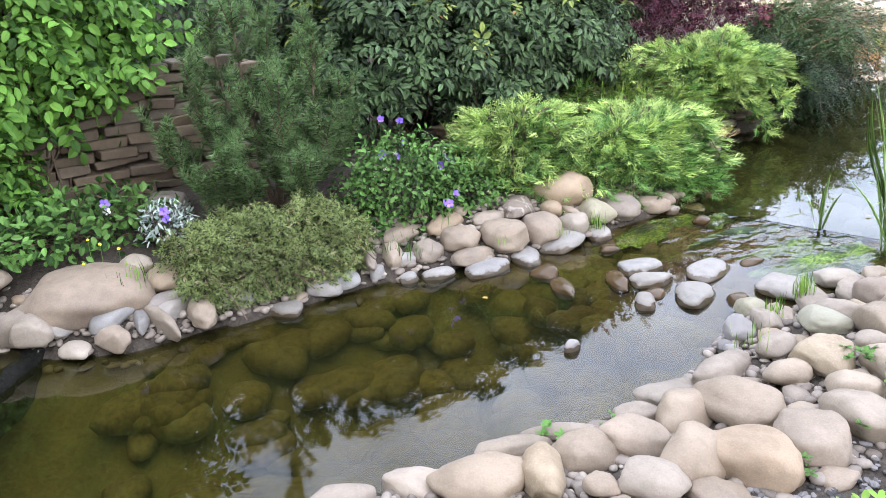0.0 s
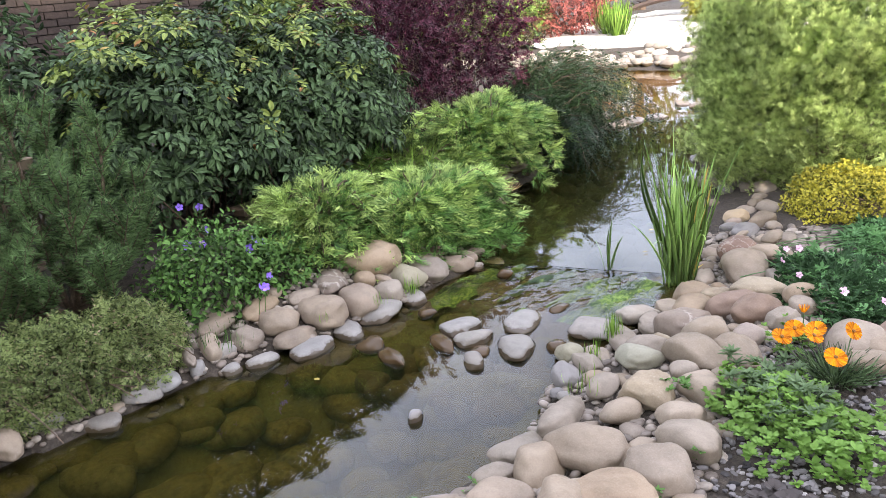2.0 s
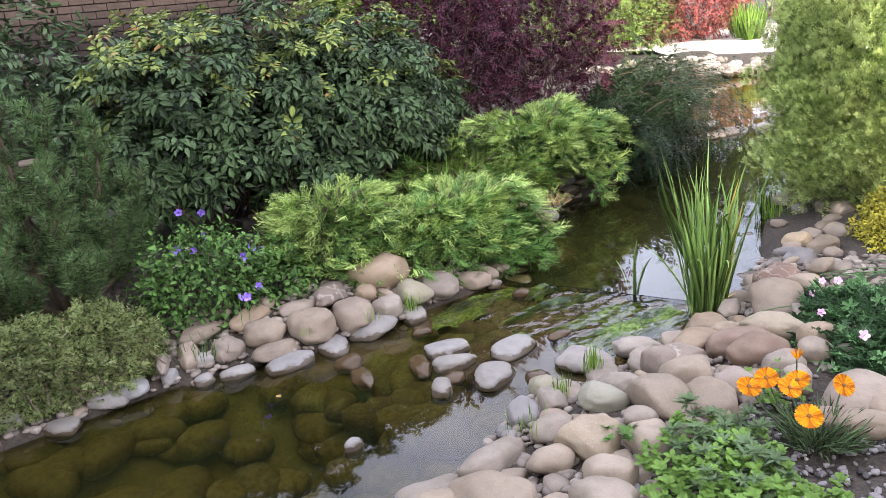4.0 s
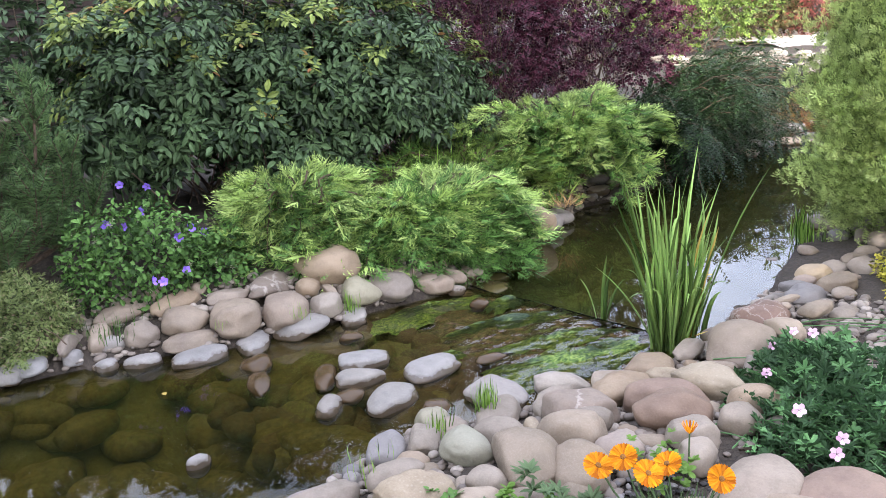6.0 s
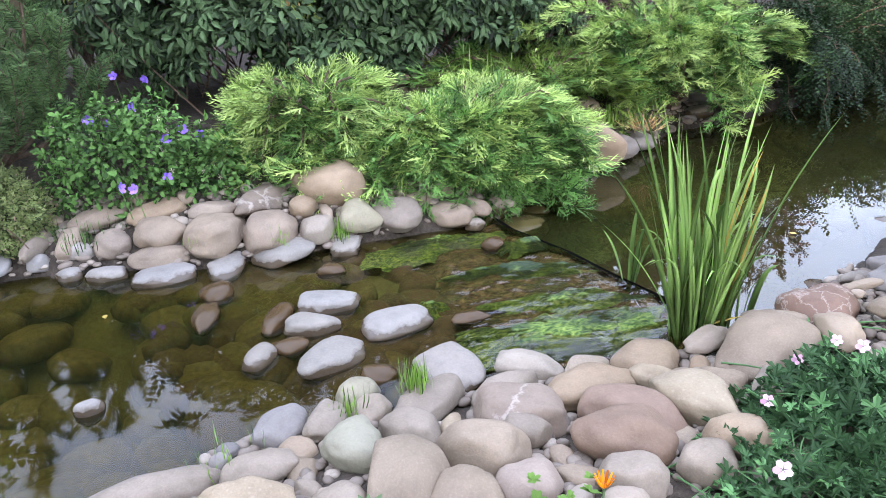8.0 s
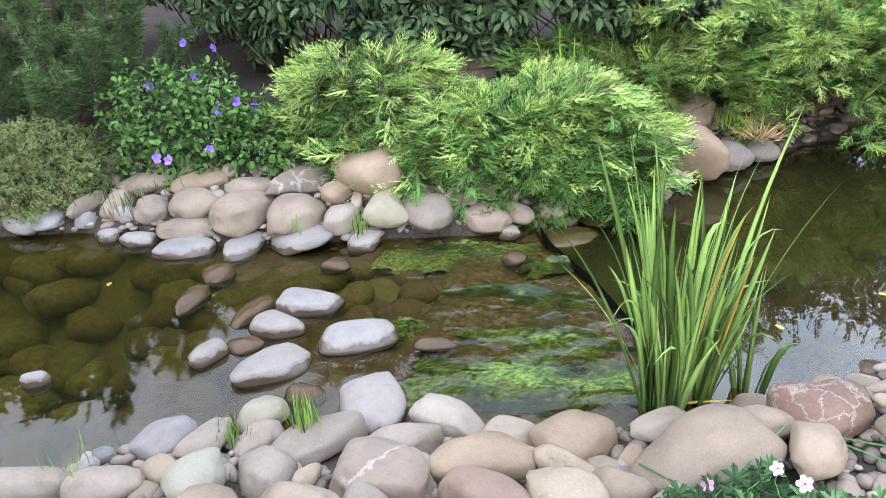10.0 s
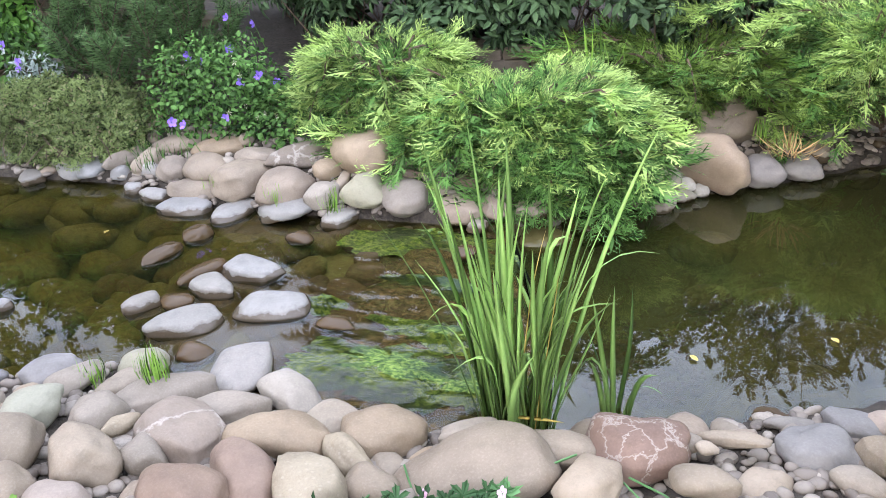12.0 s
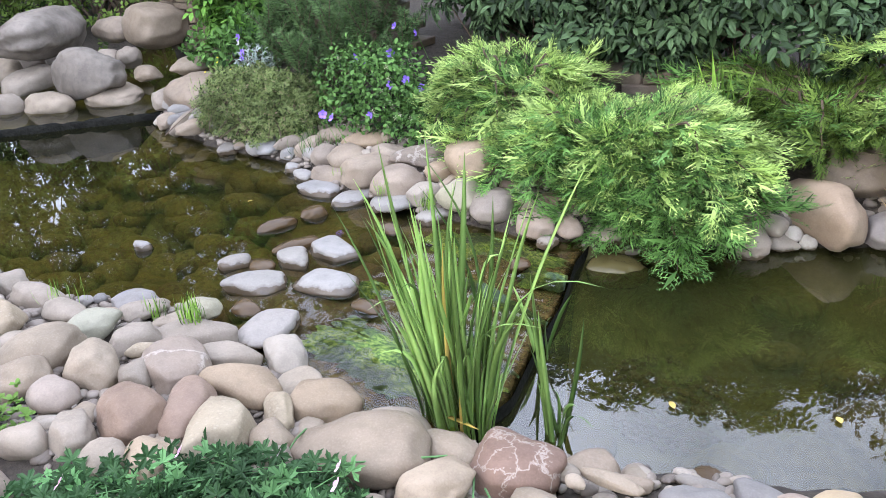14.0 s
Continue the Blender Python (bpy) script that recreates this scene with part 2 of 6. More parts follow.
def water_mat(name, tint, murk, murk_amount, wave_scale, wave_strength, stretch=(1, 1, 1), ior=1.40, shallow=None):
    m, n, l, p = mat_nodes(name)
    n.remove(p)
    geo = n.new("ShaderNodeNewGeometry")
    mp = n.new("ShaderNodeMapping"); mp.inputs["Scale"].default_value = stretch
    l.new(geo.outputs["Position"], mp.inputs[0])
    nz = tex(n, l, mp.outputs[0], wave_scale, 1.5, .45)
    bp = n.new("ShaderNodeBump"); bp.inputs["Strength"].default_value, bp.inputs["Distance"].default_value = wave_strength, .02
    l.new(nz.outputs[0], bp.inputs["Height"])
    fr = n.new("ShaderNodeFresnel"); fr.inputs[0].default_value = ior
    l.new(bp.outputs[0], fr.inputs["Normal"])
    tr = n.new("ShaderNodeBsdfTransparent"); tr.inputs[0].default_value = (*tint, 1)
    df = n.new("ShaderNodeBsdfDiffuse"); df.inputs[0].default_value = (*murk, 1)
    gl = n.new("ShaderNodeBsdfGlossy"); gl.inputs["Roughness"].default_value = .015
    l.new(bp.outputs[0], gl.inputs["Normal"])
    a, b = n.new("ShaderNodeMixShader"), n.new("ShaderNodeMixShader")
    a.inputs[0].default_value = murk_amount
    if shallow:                      # clearer where the bed rises
        x0, x1, tint2, murk2 = shallow
        sep = n.new("ShaderNodeSeparateXYZ"); l.new(geo.outputs["Position"], sep.inputs[0])
        rise = mapr(n, l, sep.outputs[0], x0, x1)
        l.new(mixc(n, l, rise, tint, tint2), tr.inputs[0])
        l.new(mapr(n, l, sep.outputs[0], x0, x1, murk_amount, murk2), a.inputs[0])
    l.new(tr.outputs[0], a.inputs[1]); l.new(df.outputs[0], a.inputs[2])
    l.new(fr.outputs[0], b.inputs[0]); l.new(a.outputs[0], b.inputs[1]); l.new(gl.outputs[0], b.inputs[2])
    l.new(b.outputs[0], n["Material Output"].inputs[0])
    return m


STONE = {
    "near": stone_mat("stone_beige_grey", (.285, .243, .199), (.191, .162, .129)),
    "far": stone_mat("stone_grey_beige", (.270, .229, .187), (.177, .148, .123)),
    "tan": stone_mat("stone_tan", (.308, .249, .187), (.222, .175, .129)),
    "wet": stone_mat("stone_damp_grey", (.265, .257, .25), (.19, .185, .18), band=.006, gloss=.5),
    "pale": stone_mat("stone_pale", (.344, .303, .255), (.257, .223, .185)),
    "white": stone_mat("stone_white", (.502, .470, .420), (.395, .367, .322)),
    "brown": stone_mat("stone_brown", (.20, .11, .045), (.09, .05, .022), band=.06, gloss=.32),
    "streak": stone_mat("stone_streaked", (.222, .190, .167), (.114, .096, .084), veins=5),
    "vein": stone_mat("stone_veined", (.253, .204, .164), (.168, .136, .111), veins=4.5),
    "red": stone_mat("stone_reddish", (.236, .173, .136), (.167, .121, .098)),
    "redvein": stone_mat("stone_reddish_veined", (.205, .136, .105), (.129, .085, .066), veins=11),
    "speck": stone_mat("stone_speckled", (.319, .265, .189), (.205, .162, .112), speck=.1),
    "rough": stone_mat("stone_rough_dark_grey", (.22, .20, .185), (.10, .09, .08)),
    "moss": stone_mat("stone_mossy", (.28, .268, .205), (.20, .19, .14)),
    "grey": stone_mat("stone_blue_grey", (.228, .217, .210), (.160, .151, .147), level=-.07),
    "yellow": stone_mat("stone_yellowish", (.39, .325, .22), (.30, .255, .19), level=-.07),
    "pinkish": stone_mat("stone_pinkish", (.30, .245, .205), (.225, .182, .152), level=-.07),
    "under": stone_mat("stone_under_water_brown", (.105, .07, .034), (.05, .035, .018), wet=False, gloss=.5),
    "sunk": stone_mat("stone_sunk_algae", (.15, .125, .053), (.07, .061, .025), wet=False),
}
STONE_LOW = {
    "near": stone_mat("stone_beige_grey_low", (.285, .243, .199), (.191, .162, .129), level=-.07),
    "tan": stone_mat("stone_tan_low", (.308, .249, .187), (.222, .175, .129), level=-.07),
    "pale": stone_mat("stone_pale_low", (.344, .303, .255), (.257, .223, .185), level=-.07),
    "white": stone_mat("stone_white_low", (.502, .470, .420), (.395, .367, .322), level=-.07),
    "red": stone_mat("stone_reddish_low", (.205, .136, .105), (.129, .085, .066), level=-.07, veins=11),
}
STONE_LABEL = {
    "near": "smooth beige-grey river stone in the pond bank", "far": "rounded grey-beige river stone on the far bank",
    "tan": "large smooth tan river boulder", "wet": "flat damp grey stone with a dark waterline", "pale": "pale grey smooth river stone",
    "white": "small whitish rounded stone", "brown": "wet brown stone barely above the water", "streak": "dark stone streaked with pale bands",
    "vein": "brownish boulder with white mineral veins", "red": "smooth reddish-brown river stone", "redvein": "reddish-brown boulder covered in fine white veins",
    "speck": "speckled tan stone with a rough face", "rough": "rough grey boulder at the upper pool", "moss": "stone with a thin green film of moss",
    "grey": "blue-grey rounded stone at the lower pond", "yellow": "yellowish rounded stone at the water's edge", "pinkish": "pinkish-beige flat river stone",
    "sunk": "algae-covered stone lying under water",
}
MAT_WATER_LEFT = water_mat("pond_water_upper", (.70, .66, .36), (.05, .055, .022), .09, 3, .035, ior=1.45, shallow=(-.9, -.3, (.84, .79, .58), .03))
MAT_WATER_RIGHT = water_mat("pond_water_lower", (.68, .66, .36), (.085, .092, .030), .15, 3.2, .06, ior=1.8, shallow=(4.8, 6.2, (.95, .80, .52), .05))
MAT_WATER_FILM = water_mat("shallow_running_water", (.84, .79, .58), (.055, .055, .018), .03, 10, .42, (.75, 1.4, 1), 1.38)
MAT_BARK = plain_mat("bark_brown", (.11, .075, .05), .85, .4, 80, .8)

# ---------- the shape of the land ----------
NEAR_SHORE = ([-9, -4.5, -3.6, -2.72, -2.19, -1.83, -1.45, -1.1, -.84, -.65, -.42, -.1, .3, .55, .98, 1.35, 1.73, 2.2, 3, 4.13, 5, 6.2, 8, 11.6],
              [3.6, 3.2, 2.75, 2.3, 2.15, 2.08, 2.04, 2.09, 2.2, 2.26, 2.18, 2.16, 2.12, 2.18, 2.32, 2.46, 2.67, 2.9, 3.2, 3.8, 3.95, 4.37, 5, 6])
FAR_SHORE = ([-9, -4.5, -3.2, -2.99, -2.73, -2.2, -1.79, -1.5, -1.2, -.9, -.47, -.1, .2, .5, .97, 1.37, 1.88, 2.4, 3.2, 4.12, 5, 5.9, 7.8, 9.2, 11.6],
             [7.5, 5.2, 4.0, 3.8, 3.68, 3.64, 3.62, 3.6, 3.52, 3.42, 3.4, 3.44, 3.44, 3.65, 3.93, 4.15, 4.45, 4.5, 4.75, 5, 5.4, 6.1, 8.6, 8.9, 9.6])
LOW = -.07          # the lower pond's surface; the upper pond's is 0


def near_y(x):
    return np.interp(x, *NEAR_SHORE)


def far_y(x):
    return np.interp(x, *FAR_SHORE)


def level(x):
    return np.interp(x, [.42, .6], [0, LOW])


def slab_edge(y):
    return np.interp(y, [2.0, 2.25, 2.47, 2.8, 3.05, 3.36, 3.6], [.62, .64, .66, .56, .5, .38, .34])


def ledge_x(y):
    return -3.15 + (y - 3.8) * .95


def land(x, y):
    """Height of the ground: banks, pond beds and the garden round them."""
    x, y = np.asarray(x, float), np.asarray(y, float)
    n, f, lv = near_y(x), far_y(x), level(x)
    near_bank = .5 * lv + np.minimum(.02 + .21 * (n - y), .135)
    far_bank = lv + np.minimum(.02 + .4 * (y - f), .34)
    d = np.minimum(y - n, f - y)
    deep = np.where((x > -1.25) & (x < .75), np.interp(x, [-1.25, -.9, .34, .46], [.42, .1, .07, .42]), .42)
    deep = np.where(x < ledge_x(y) - .02, .05, np.where(x > 5.6, .2, deep))
    bed = lv - np.minimum(deep, .03 + .6 * d)
    end = np.clip((x - 9.9) / .8, 0, 1)
    z = np.where(y < n, near_bank, np.where(y > f, far_bank, bed))
    z = z * (1 - end) + end * .25
    west = np.clip((-5 - x) / 1.5, 0, 1)
    return z * (1 - west) + west * .3

# ---------- ground, water, slab ----------
def axis_steps(lo, hi, step, far):
    mid = np.arange(lo, hi + step / 2, step)
    out = np.cumsum(step * 1.35 ** np.arange(1, 19))
    out = out * (far / out[-1])
    return np.concatenate([lo - out[::-1], mid, hi + out])


gx, gy = axis_steps(-5.5, 5, .05, 900), axis_steps(-.6, 7.5, .05, 900)
GX, GY = np.meshgrid(gx, gy, indexing="ij")
GZ = land(GX, GY)
lump = np.array([noise.noise((px * 5, py * 5, 0)) + .5 * noise.noise((px * 14, py * 14, 3)) for px, py in zip(GX.ravel(), GY.ravel())]).reshape(GX.shape)
GZ = GZ + lump * .016
gi, gj = np.meshgrid(np.arange(len(gx) - 1), np.arange(len(gy) - 1), indexing="ij")
nj = len(gy)
gf = np.stack([gi * nj + gj, (gi + 1) * nj + gj, (gi + 1) * nj + gj + 1, gi * nj + gj + 1], -1).reshape(-1, 4)


def ground_mat():
    m, n, l, p = mat_nodes("garden_soil_and_pond_bed")
    geo = n.new("ShaderNodeNewGeometry")
    sep = n.new("ShaderNodeSeparateXYZ"); l.new(geo.outputs["Position"], sep.inputs[0])
    a, b = tex(n, l, geo.outputs["Position"], 55, 6, .7), tex(n, l, geo.outputs["Position"], 4, 4)
    soil = ramp(n, l, a.outputs[0], [(.3, (.018, .014, .010)), (.6, (.06, .047, .034)), (.78, (.13, .11, .09))]).outputs[0]
    bed = ramp(n, l, b.outputs[0], [(.3, (.075, .068, .022)), (.7, (.15, .135, .05))]).outputs[0]
    bed = mixc(n, l, mapr(n, l, a.outputs[0], .4, .7, 0, .5), bed, (.055, .048, .018))
    bed = mixc(n, l, mapr(n, l, sep.outputs[0], 5.4, 6.6, 0, .85), bed, (.60, .38, .15))
    lv = mapr(n, l, sep.outputs[0], .42, .6, 0, LOW)
    rel = n.new("ShaderNodeMath"); rel.operation = "SUBTRACT"
    l.new(sep.outputs[2], rel.inputs[0]); l.new(lv, rel.inputs[1])
    under = mapr(n, l, rel.outputs[0], -.03, .0, 1, 0)
    l.new(mixc(n, l, under, soil, bed), p.inputs["Base Color"])
    p.inputs["Roughness"].default_value = .9
    bp = n.new("ShaderNodeBump"); bp.inputs["Strength"].default_value, bp.inputs["Distance"].default_value = .9, .012
    l.new(a.outputs[0], bp.inputs["Height"]); l.new(bp.outputs[0], p.inputs["Normal"])
    return m


ground = part("ground", (np.stack([GX, GY, GZ], -1).reshape(-1, 3), gf), ground_mat(), smooth=True)
tagged(ground, "dark garden soil sloping down to the pond beds", "ground", kind="structure")


def sheet(xs0, xs1, ys, zf, nx):
    """A water sheet between two lines x0(y) and x1(y)."""
    u = np.linspace(0, 1, nx)
    X = np.asarray(xs0)[:, None] * (1 - u) + np.asarray(xs1)[:, None] * u
    Y = np.repeat(ys[:, None], nx, 1)
    Z = zf(X, Y)
    i, j = np.meshgrid(np.arange(len(ys) - 1), np.arange(nx - 1), indexing="ij")
    f = np.stack([i * nx + j, i * nx + j + 1, (i + 1) * nx + j + 1, (i + 1) * nx + j], -1).reshape(-1, 4)
    return np.stack([X, Y, Z], -1).reshape(-1, 3), f


def seam_x(y):
    return -.25 + .10 * np.sin(5 * y + 1) + .05 * np.sin(13 * y)


ys = np.linspace(1.75, 4.35, 120)
w1 = part("water", sheet(ledge_x(ys), seam_x(ys), ys, lambda X, Y: X * 0, 60), MAT_WATER_LEFT, smooth=True)
tagged(w1, "still olive-green water of the upper pond", "water", kind="structure")
ys2 = np.linspace(2.6, 5.6, 30)
w0 = part("water", sheet(np.full(30, -7.), ledge_x(ys2) - .03, ys2, lambda X, Y: X * 0 + .035, 40), MAT_WATER_LEFT, smooth=True)
tagged(w0, "shallow water of the pool above the ledge", "water", kind="structure")
ys3 = np.linspace(1.9, 10.5, 90)
w2 = part("water", sheet(np.maximum(slab_edge(ys3), .3) - .02, np.full(90, 12.2), ys3, lambda X, Y: X * 0 + LOW, 120), MAT_WATER_RIGHT, smooth=True)
tagged(w2, "olive-green water of the lower pond reflecting sky", "water", kind="structure")


def film_z(X, Y):
    e = slab_edge(Y)
    k = np.clip((X - seam_x(Y)) / .2, 0, 1)
    d = e - X
    rip = np.array([.0055 * noise.noise((px * 7, py * 11, 1)) + .0035 * noise.noise((px * 17 + py * 5, py * 24, 4)) + .0012 * noise.noise((px * 45, py * 50, 6)) for px, py in zip(X.ravel(), Y.ravel())]).reshape(X.shape)
    z = -.012 * np.clip(1 - d / .7, 0, 1) + k * rip * .8
    fall = np.clip((.03 - d) / .05, 0, 1)
    return z - fall ** 1.5 * .14


ys4 = np.linspace(1.95, 3.62, 90)
w3 = part("water", sheet(seam_x(ys4), slab_edge(ys4) + .02, ys4, film_z, 110), MAT_WATER_FILM, smooth=True)
tagged(w3, "clear shallow water running over the mossy slab", "water", kind="structure")


def slab_mat():
    m, n, l, p = mat_nodes("wet_rock_with_moss")
    geo = n.new("ShaderNodeNewGeometry")
    mp = n.new("ShaderNodeMapping"); mp.inputs["Scale"].default_value = (1, 1.5, 1); mp.inputs["Rotation"].default_value = (0, 0, .35)
    l.new(geo.outputs["Position"], mp.inputs[0])
    a, b, c = tex(n, l, mp.outputs[0], 3.2, 5, .6), tex(n, l, mp.outputs[0], 34, 7, .75), tex(n, l, geo.outputs["Position"], 130, 3)
    rock = ramp(n, l, b.outputs[0], [(.32, (.018, .013, .007)), (.5, (.085, .06, .028)), (.7, (.26, .185, .10))]).outputs[0]
    base = mixc(n, l, mapr(n, l, a.outputs[0], .5, .62, 0, .6), rock, (.03, .05, .018))
    l.new(base, p.inputs["Base Color"]); p.inputs["Roughness"].default_value = .2
    bp = n.new("ShaderNodeBump"); bp.inputs["Strength"].default_value, bp.inputs["Distance"].default_value = .9, .012
    l.new(b.outputs[0], bp.inputs["Height"]); l.new(bp.outputs[0], p.inputs["Normal"])
    return m


def slab_z(X, Y):
    e = slab_edge(Y)
    v = np.array([noise.noise((px * 2.6 + py, py * 6 - px, 5)) * .03 + noise.noise((px * 9, py * 15, 2)) * .022 + noise.noise((px * 26, py * 30, 8)) * .005
                  for px, py in zip(X.ravel(), Y.ravel())]).reshape(X.shape)
    z = -.042 + v - np.clip((-.02 - X) / .55, 0, 1) * .15
    return np.where(X > e - .012, -.5, np.minimum(z, .002))


MAT_SLAB = slab_mat()
ys5 = np.linspace(1.95, 3.66, 120)
slab = part("stone_slab", sheet(np.full(120, -.75), slab_edge(ys5), ys5, slab_z, 130), MAT_SLAB, smooth=True)
tagged(slab, "wet brown rock slab with bright green moss under running water", "rock slab", kind="structure")

def moss_mat():
    m, n, l, p = mat_nodes("green_water_moss")
    geo = n.new("ShaderNodeNewGeometry")
    mp = n.new("ShaderNodeMapping"); mp.inputs["Scale"].default_value = (.6, 1.3, 1); mp.inputs["Rotation"].default_value = (0, 0, .25)
    l.new(geo.outputs["Position"], mp.inputs[0])
    a, b, c = tex(n, l, mp.outputs[0], 75, 7, .8), tex(n, l, mp.outputs[0], 6, 5, .65), tex(n, l, mp.outputs[0], 260, 3, .6)
    col = ramp(n, l, a.outputs[0], [(.36, (.010, .03, .010)), (.46, (.08, .17, .03)), (.56, (.27, .40, .07)), (.7, (.50, .58, .18))]).outputs[0]
    col = mixc(n, l, mapr(n, l, b.outputs[0], .45, .6, 0, .88), col, (.018, .042, .026))
    col = mixc(n, l, mapr(n, l, c.outputs[0], .58, .72, 0, .35), col, (.22, .33, .09))
    l.new(col, p.inputs["Base Color"]); p.inputs["Roughness"].default_value = .7
    bp = n.new("ShaderNodeBump"); bp.inputs["Strength"].default_value, bp.inputs["Distance"].default_value = 1, .015
    l.new(a.outputs[0], bp.inputs["Height"]); l.new(bp.outputs[0], p.inputs["Normal"])
    return m


MAT_MOSS = moss_mat()


def moss(x, y, rx, ry, turn, h, seed):
    """A soft cushion of water moss on the slab, with a ragged rim."""
    nr, na = 26, 90
    v = [(x, y, -.03 + h)]
    for i in range(1, nr + 1):
        r = i / nr
        for k in range(na):
            th = 2 * math.pi * k / na
            q = 1 + .40 * noise.noise((math.cos(th) * 1.6 + seed, math.sin(th) * 1.6, 0)) + .35 * noise.noise((math.cos(th) * 5 + seed, math.sin(th) * 5, 4)) + .2 * noise.noise((math.cos(th) * 14 + seed, math.sin(th) * 14, 4))
            ex, ey = math.cos(th) * rx * r * q, math.sin(th) * ry * r * q
            px, py = x + ex * math.cos(turn) - ey * math.sin(turn), y + ex * math.sin(turn) + ey * math.cos(turn)
            px = min(px, float(slab_edge(py)) - .01)
            z = -.044 + h * 1.2 * (1 - r ** 2) + .010 * noise.noise((px * 32, py * 45, seed)) + .012 * noise.noise((px * 10, py * 17, seed + 3)) + .004 * noise.noise((px * 110, py * 110, seed))
            v.append((px, py, min(z, .007)))
    tri = [(0, 1 + k, 1 + (k + 1) % na) for k in range(na)]
    for i in range(nr - 1):
        for k in range(na):
            a0, a1 = 1 + i * na + k, 1 + i * na + (k + 1) % na
            tri += [(a0, a0 + na, a1 + na), (a0, a1 + na, a1)]
    ob = part("moss", (np.array(v), np.array(tri)), MAT_MOSS, smooth=True)
    return tagged(ob, "bright green cushion of water moss on the slab", "moss", "moss on the slab")


for k, (mx, my, mrx, mry, mt, mh) in enumerate(((.02, 3.33, .42, .11, .0, .03), (.18, 2.46, .36, .15, -.03, .042), (.28, 2.68, .26, .08, -.2, .036), (.24, 2.97, .26, .06, -.3, .04), (-.2, 2.8, .08, .05, .2, .04), (.36, 3.2, .12, .06, .3, .03), (.42, 2.42, .16, .12, .2, .036))):
    moss(mx, my, mrx, mry, mt, mh, 3.7 * k)

# the dark lip between the pool and the upper pond
lip_y = np.linspace(2.6, 4.0, 40)
lv, lf = [], []
for i, yy in enumerate(lip_y):
    xx = ledge_x(yy)
    jit = .008 * math.sin(i * 2.1) + .006 * math.sin(i * .7)
    lv += [(xx - .1, yy, .03 + jit * .5), (xx - .01, yy, .045 + jit), (xx + .025 + jit, yy, .03 + jit), (xx + .035 - jit, yy, -.12), (xx - .1, yy, -.3)]
for i in range(len(lip_y) - 1):
    for k in range(4):
        lf.append((i * 5 + k, i * 5 + k + 1, i * 5 + 6 + k, i * 5 + 5 + k))
lip = part("ledge", (np.array(lv), np.array(lf)), plain_mat("wet_ledge_black_drop_shade", (.012, .012, .010), .85, .5, 70, .9), smooth=True)
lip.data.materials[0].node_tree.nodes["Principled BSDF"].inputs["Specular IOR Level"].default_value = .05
tagged(lip, "wet black ledge over which the pool spills", "ledge", kind="structure")


# added near-black strip: shade on the drop below the slab, put into colour
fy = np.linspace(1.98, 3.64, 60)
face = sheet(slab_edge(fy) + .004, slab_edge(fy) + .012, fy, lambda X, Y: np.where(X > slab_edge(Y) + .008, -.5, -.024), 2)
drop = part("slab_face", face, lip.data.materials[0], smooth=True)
tagged(drop, "near-black strip painting the shade on the drop below the slab", "ledge", kind="structure")

# ---------- stones ----------
ico = bmesh.new()
bmesh.ops.create_icosphere(ico, subdivisions=4, radius=1)
ICO_V = np.array([v.co[:] for v in ico.verts])
ICO_F = np.array([[v.index for v in f.verts] for f in ico.faces])
ico.free()
ico = bmesh.new()
bmesh.ops.create_icosphere(ico, subdivisions=3, radius=1)
ICO3_V = np.array([v.co[:] for v in ico.verts])
ICO3_F = np.array([[v.index for v in f.verts] for f in ico.faces])
ico.free()
ico = bmesh.new()
bmesh.ops.create_icosphere(ico, subdivisions=2, radius=1)
ICO2_V = np.array([v.co[:] for v in ico.verts])
ICO2_F = np.array([[v.index for v in f.verts] for f in ico.faces])
ico.free()


def stone_verts(base, seed, a, b, c, boxy=.86, lumps=.13):
    """A worn river stone: a squarish ellipsoid with soft dents and faint facets."""
    s = Vector((seed * 1.73 % 91, seed * 3.11 % 83, seed * 2.37 % 71))
    v = np.sign(base) * np.abs(base) ** boxy
    k = np.array([1 + lumps * noise.noise(Vector(p) * 1.1 + s) + lumps * .45 * noise.noise(Vector(p) * 2.4 + s) + (.012 if lumps < .25 else .05) * noise.noise(Vector(p) * 7 + s) + (0 if lumps < .25 else .09) * abs(noise.noise(Vector(p) * 3.2 + s)) for p in base])
    v = v * k[:, None]
    g = np.random.default_rng(int(seed) + 11)
    for _ in range(5):                       # a few flattened sides
        d = unit(g.normal(size=3)); d[2] = abs(d[2]) * .7
        h = v @ d
        cut = g.uniform(.68, .95)
        v = v - np.outer(np.where(h > cut, (h - cut) * (.72 if a < .15 else .45), 0), d)
    v[:, 0] *= 1 + .22 * g.uniform(-1, 1) * v[:, 1]
    v[:, 1] *= 1 + .25 * g.uniform(-1, 1) * v[:, 0]
    v[:, 2] *= 1 + .25 * g.uniform(-1, 1) * v[:, 0]
    v = v - (v.max(0) + v.min(0)) / 2
    return v / np.abs(v).max(0) * np.array((a, b, c))


stone_count = [0]
placed = []
wet_spots = []


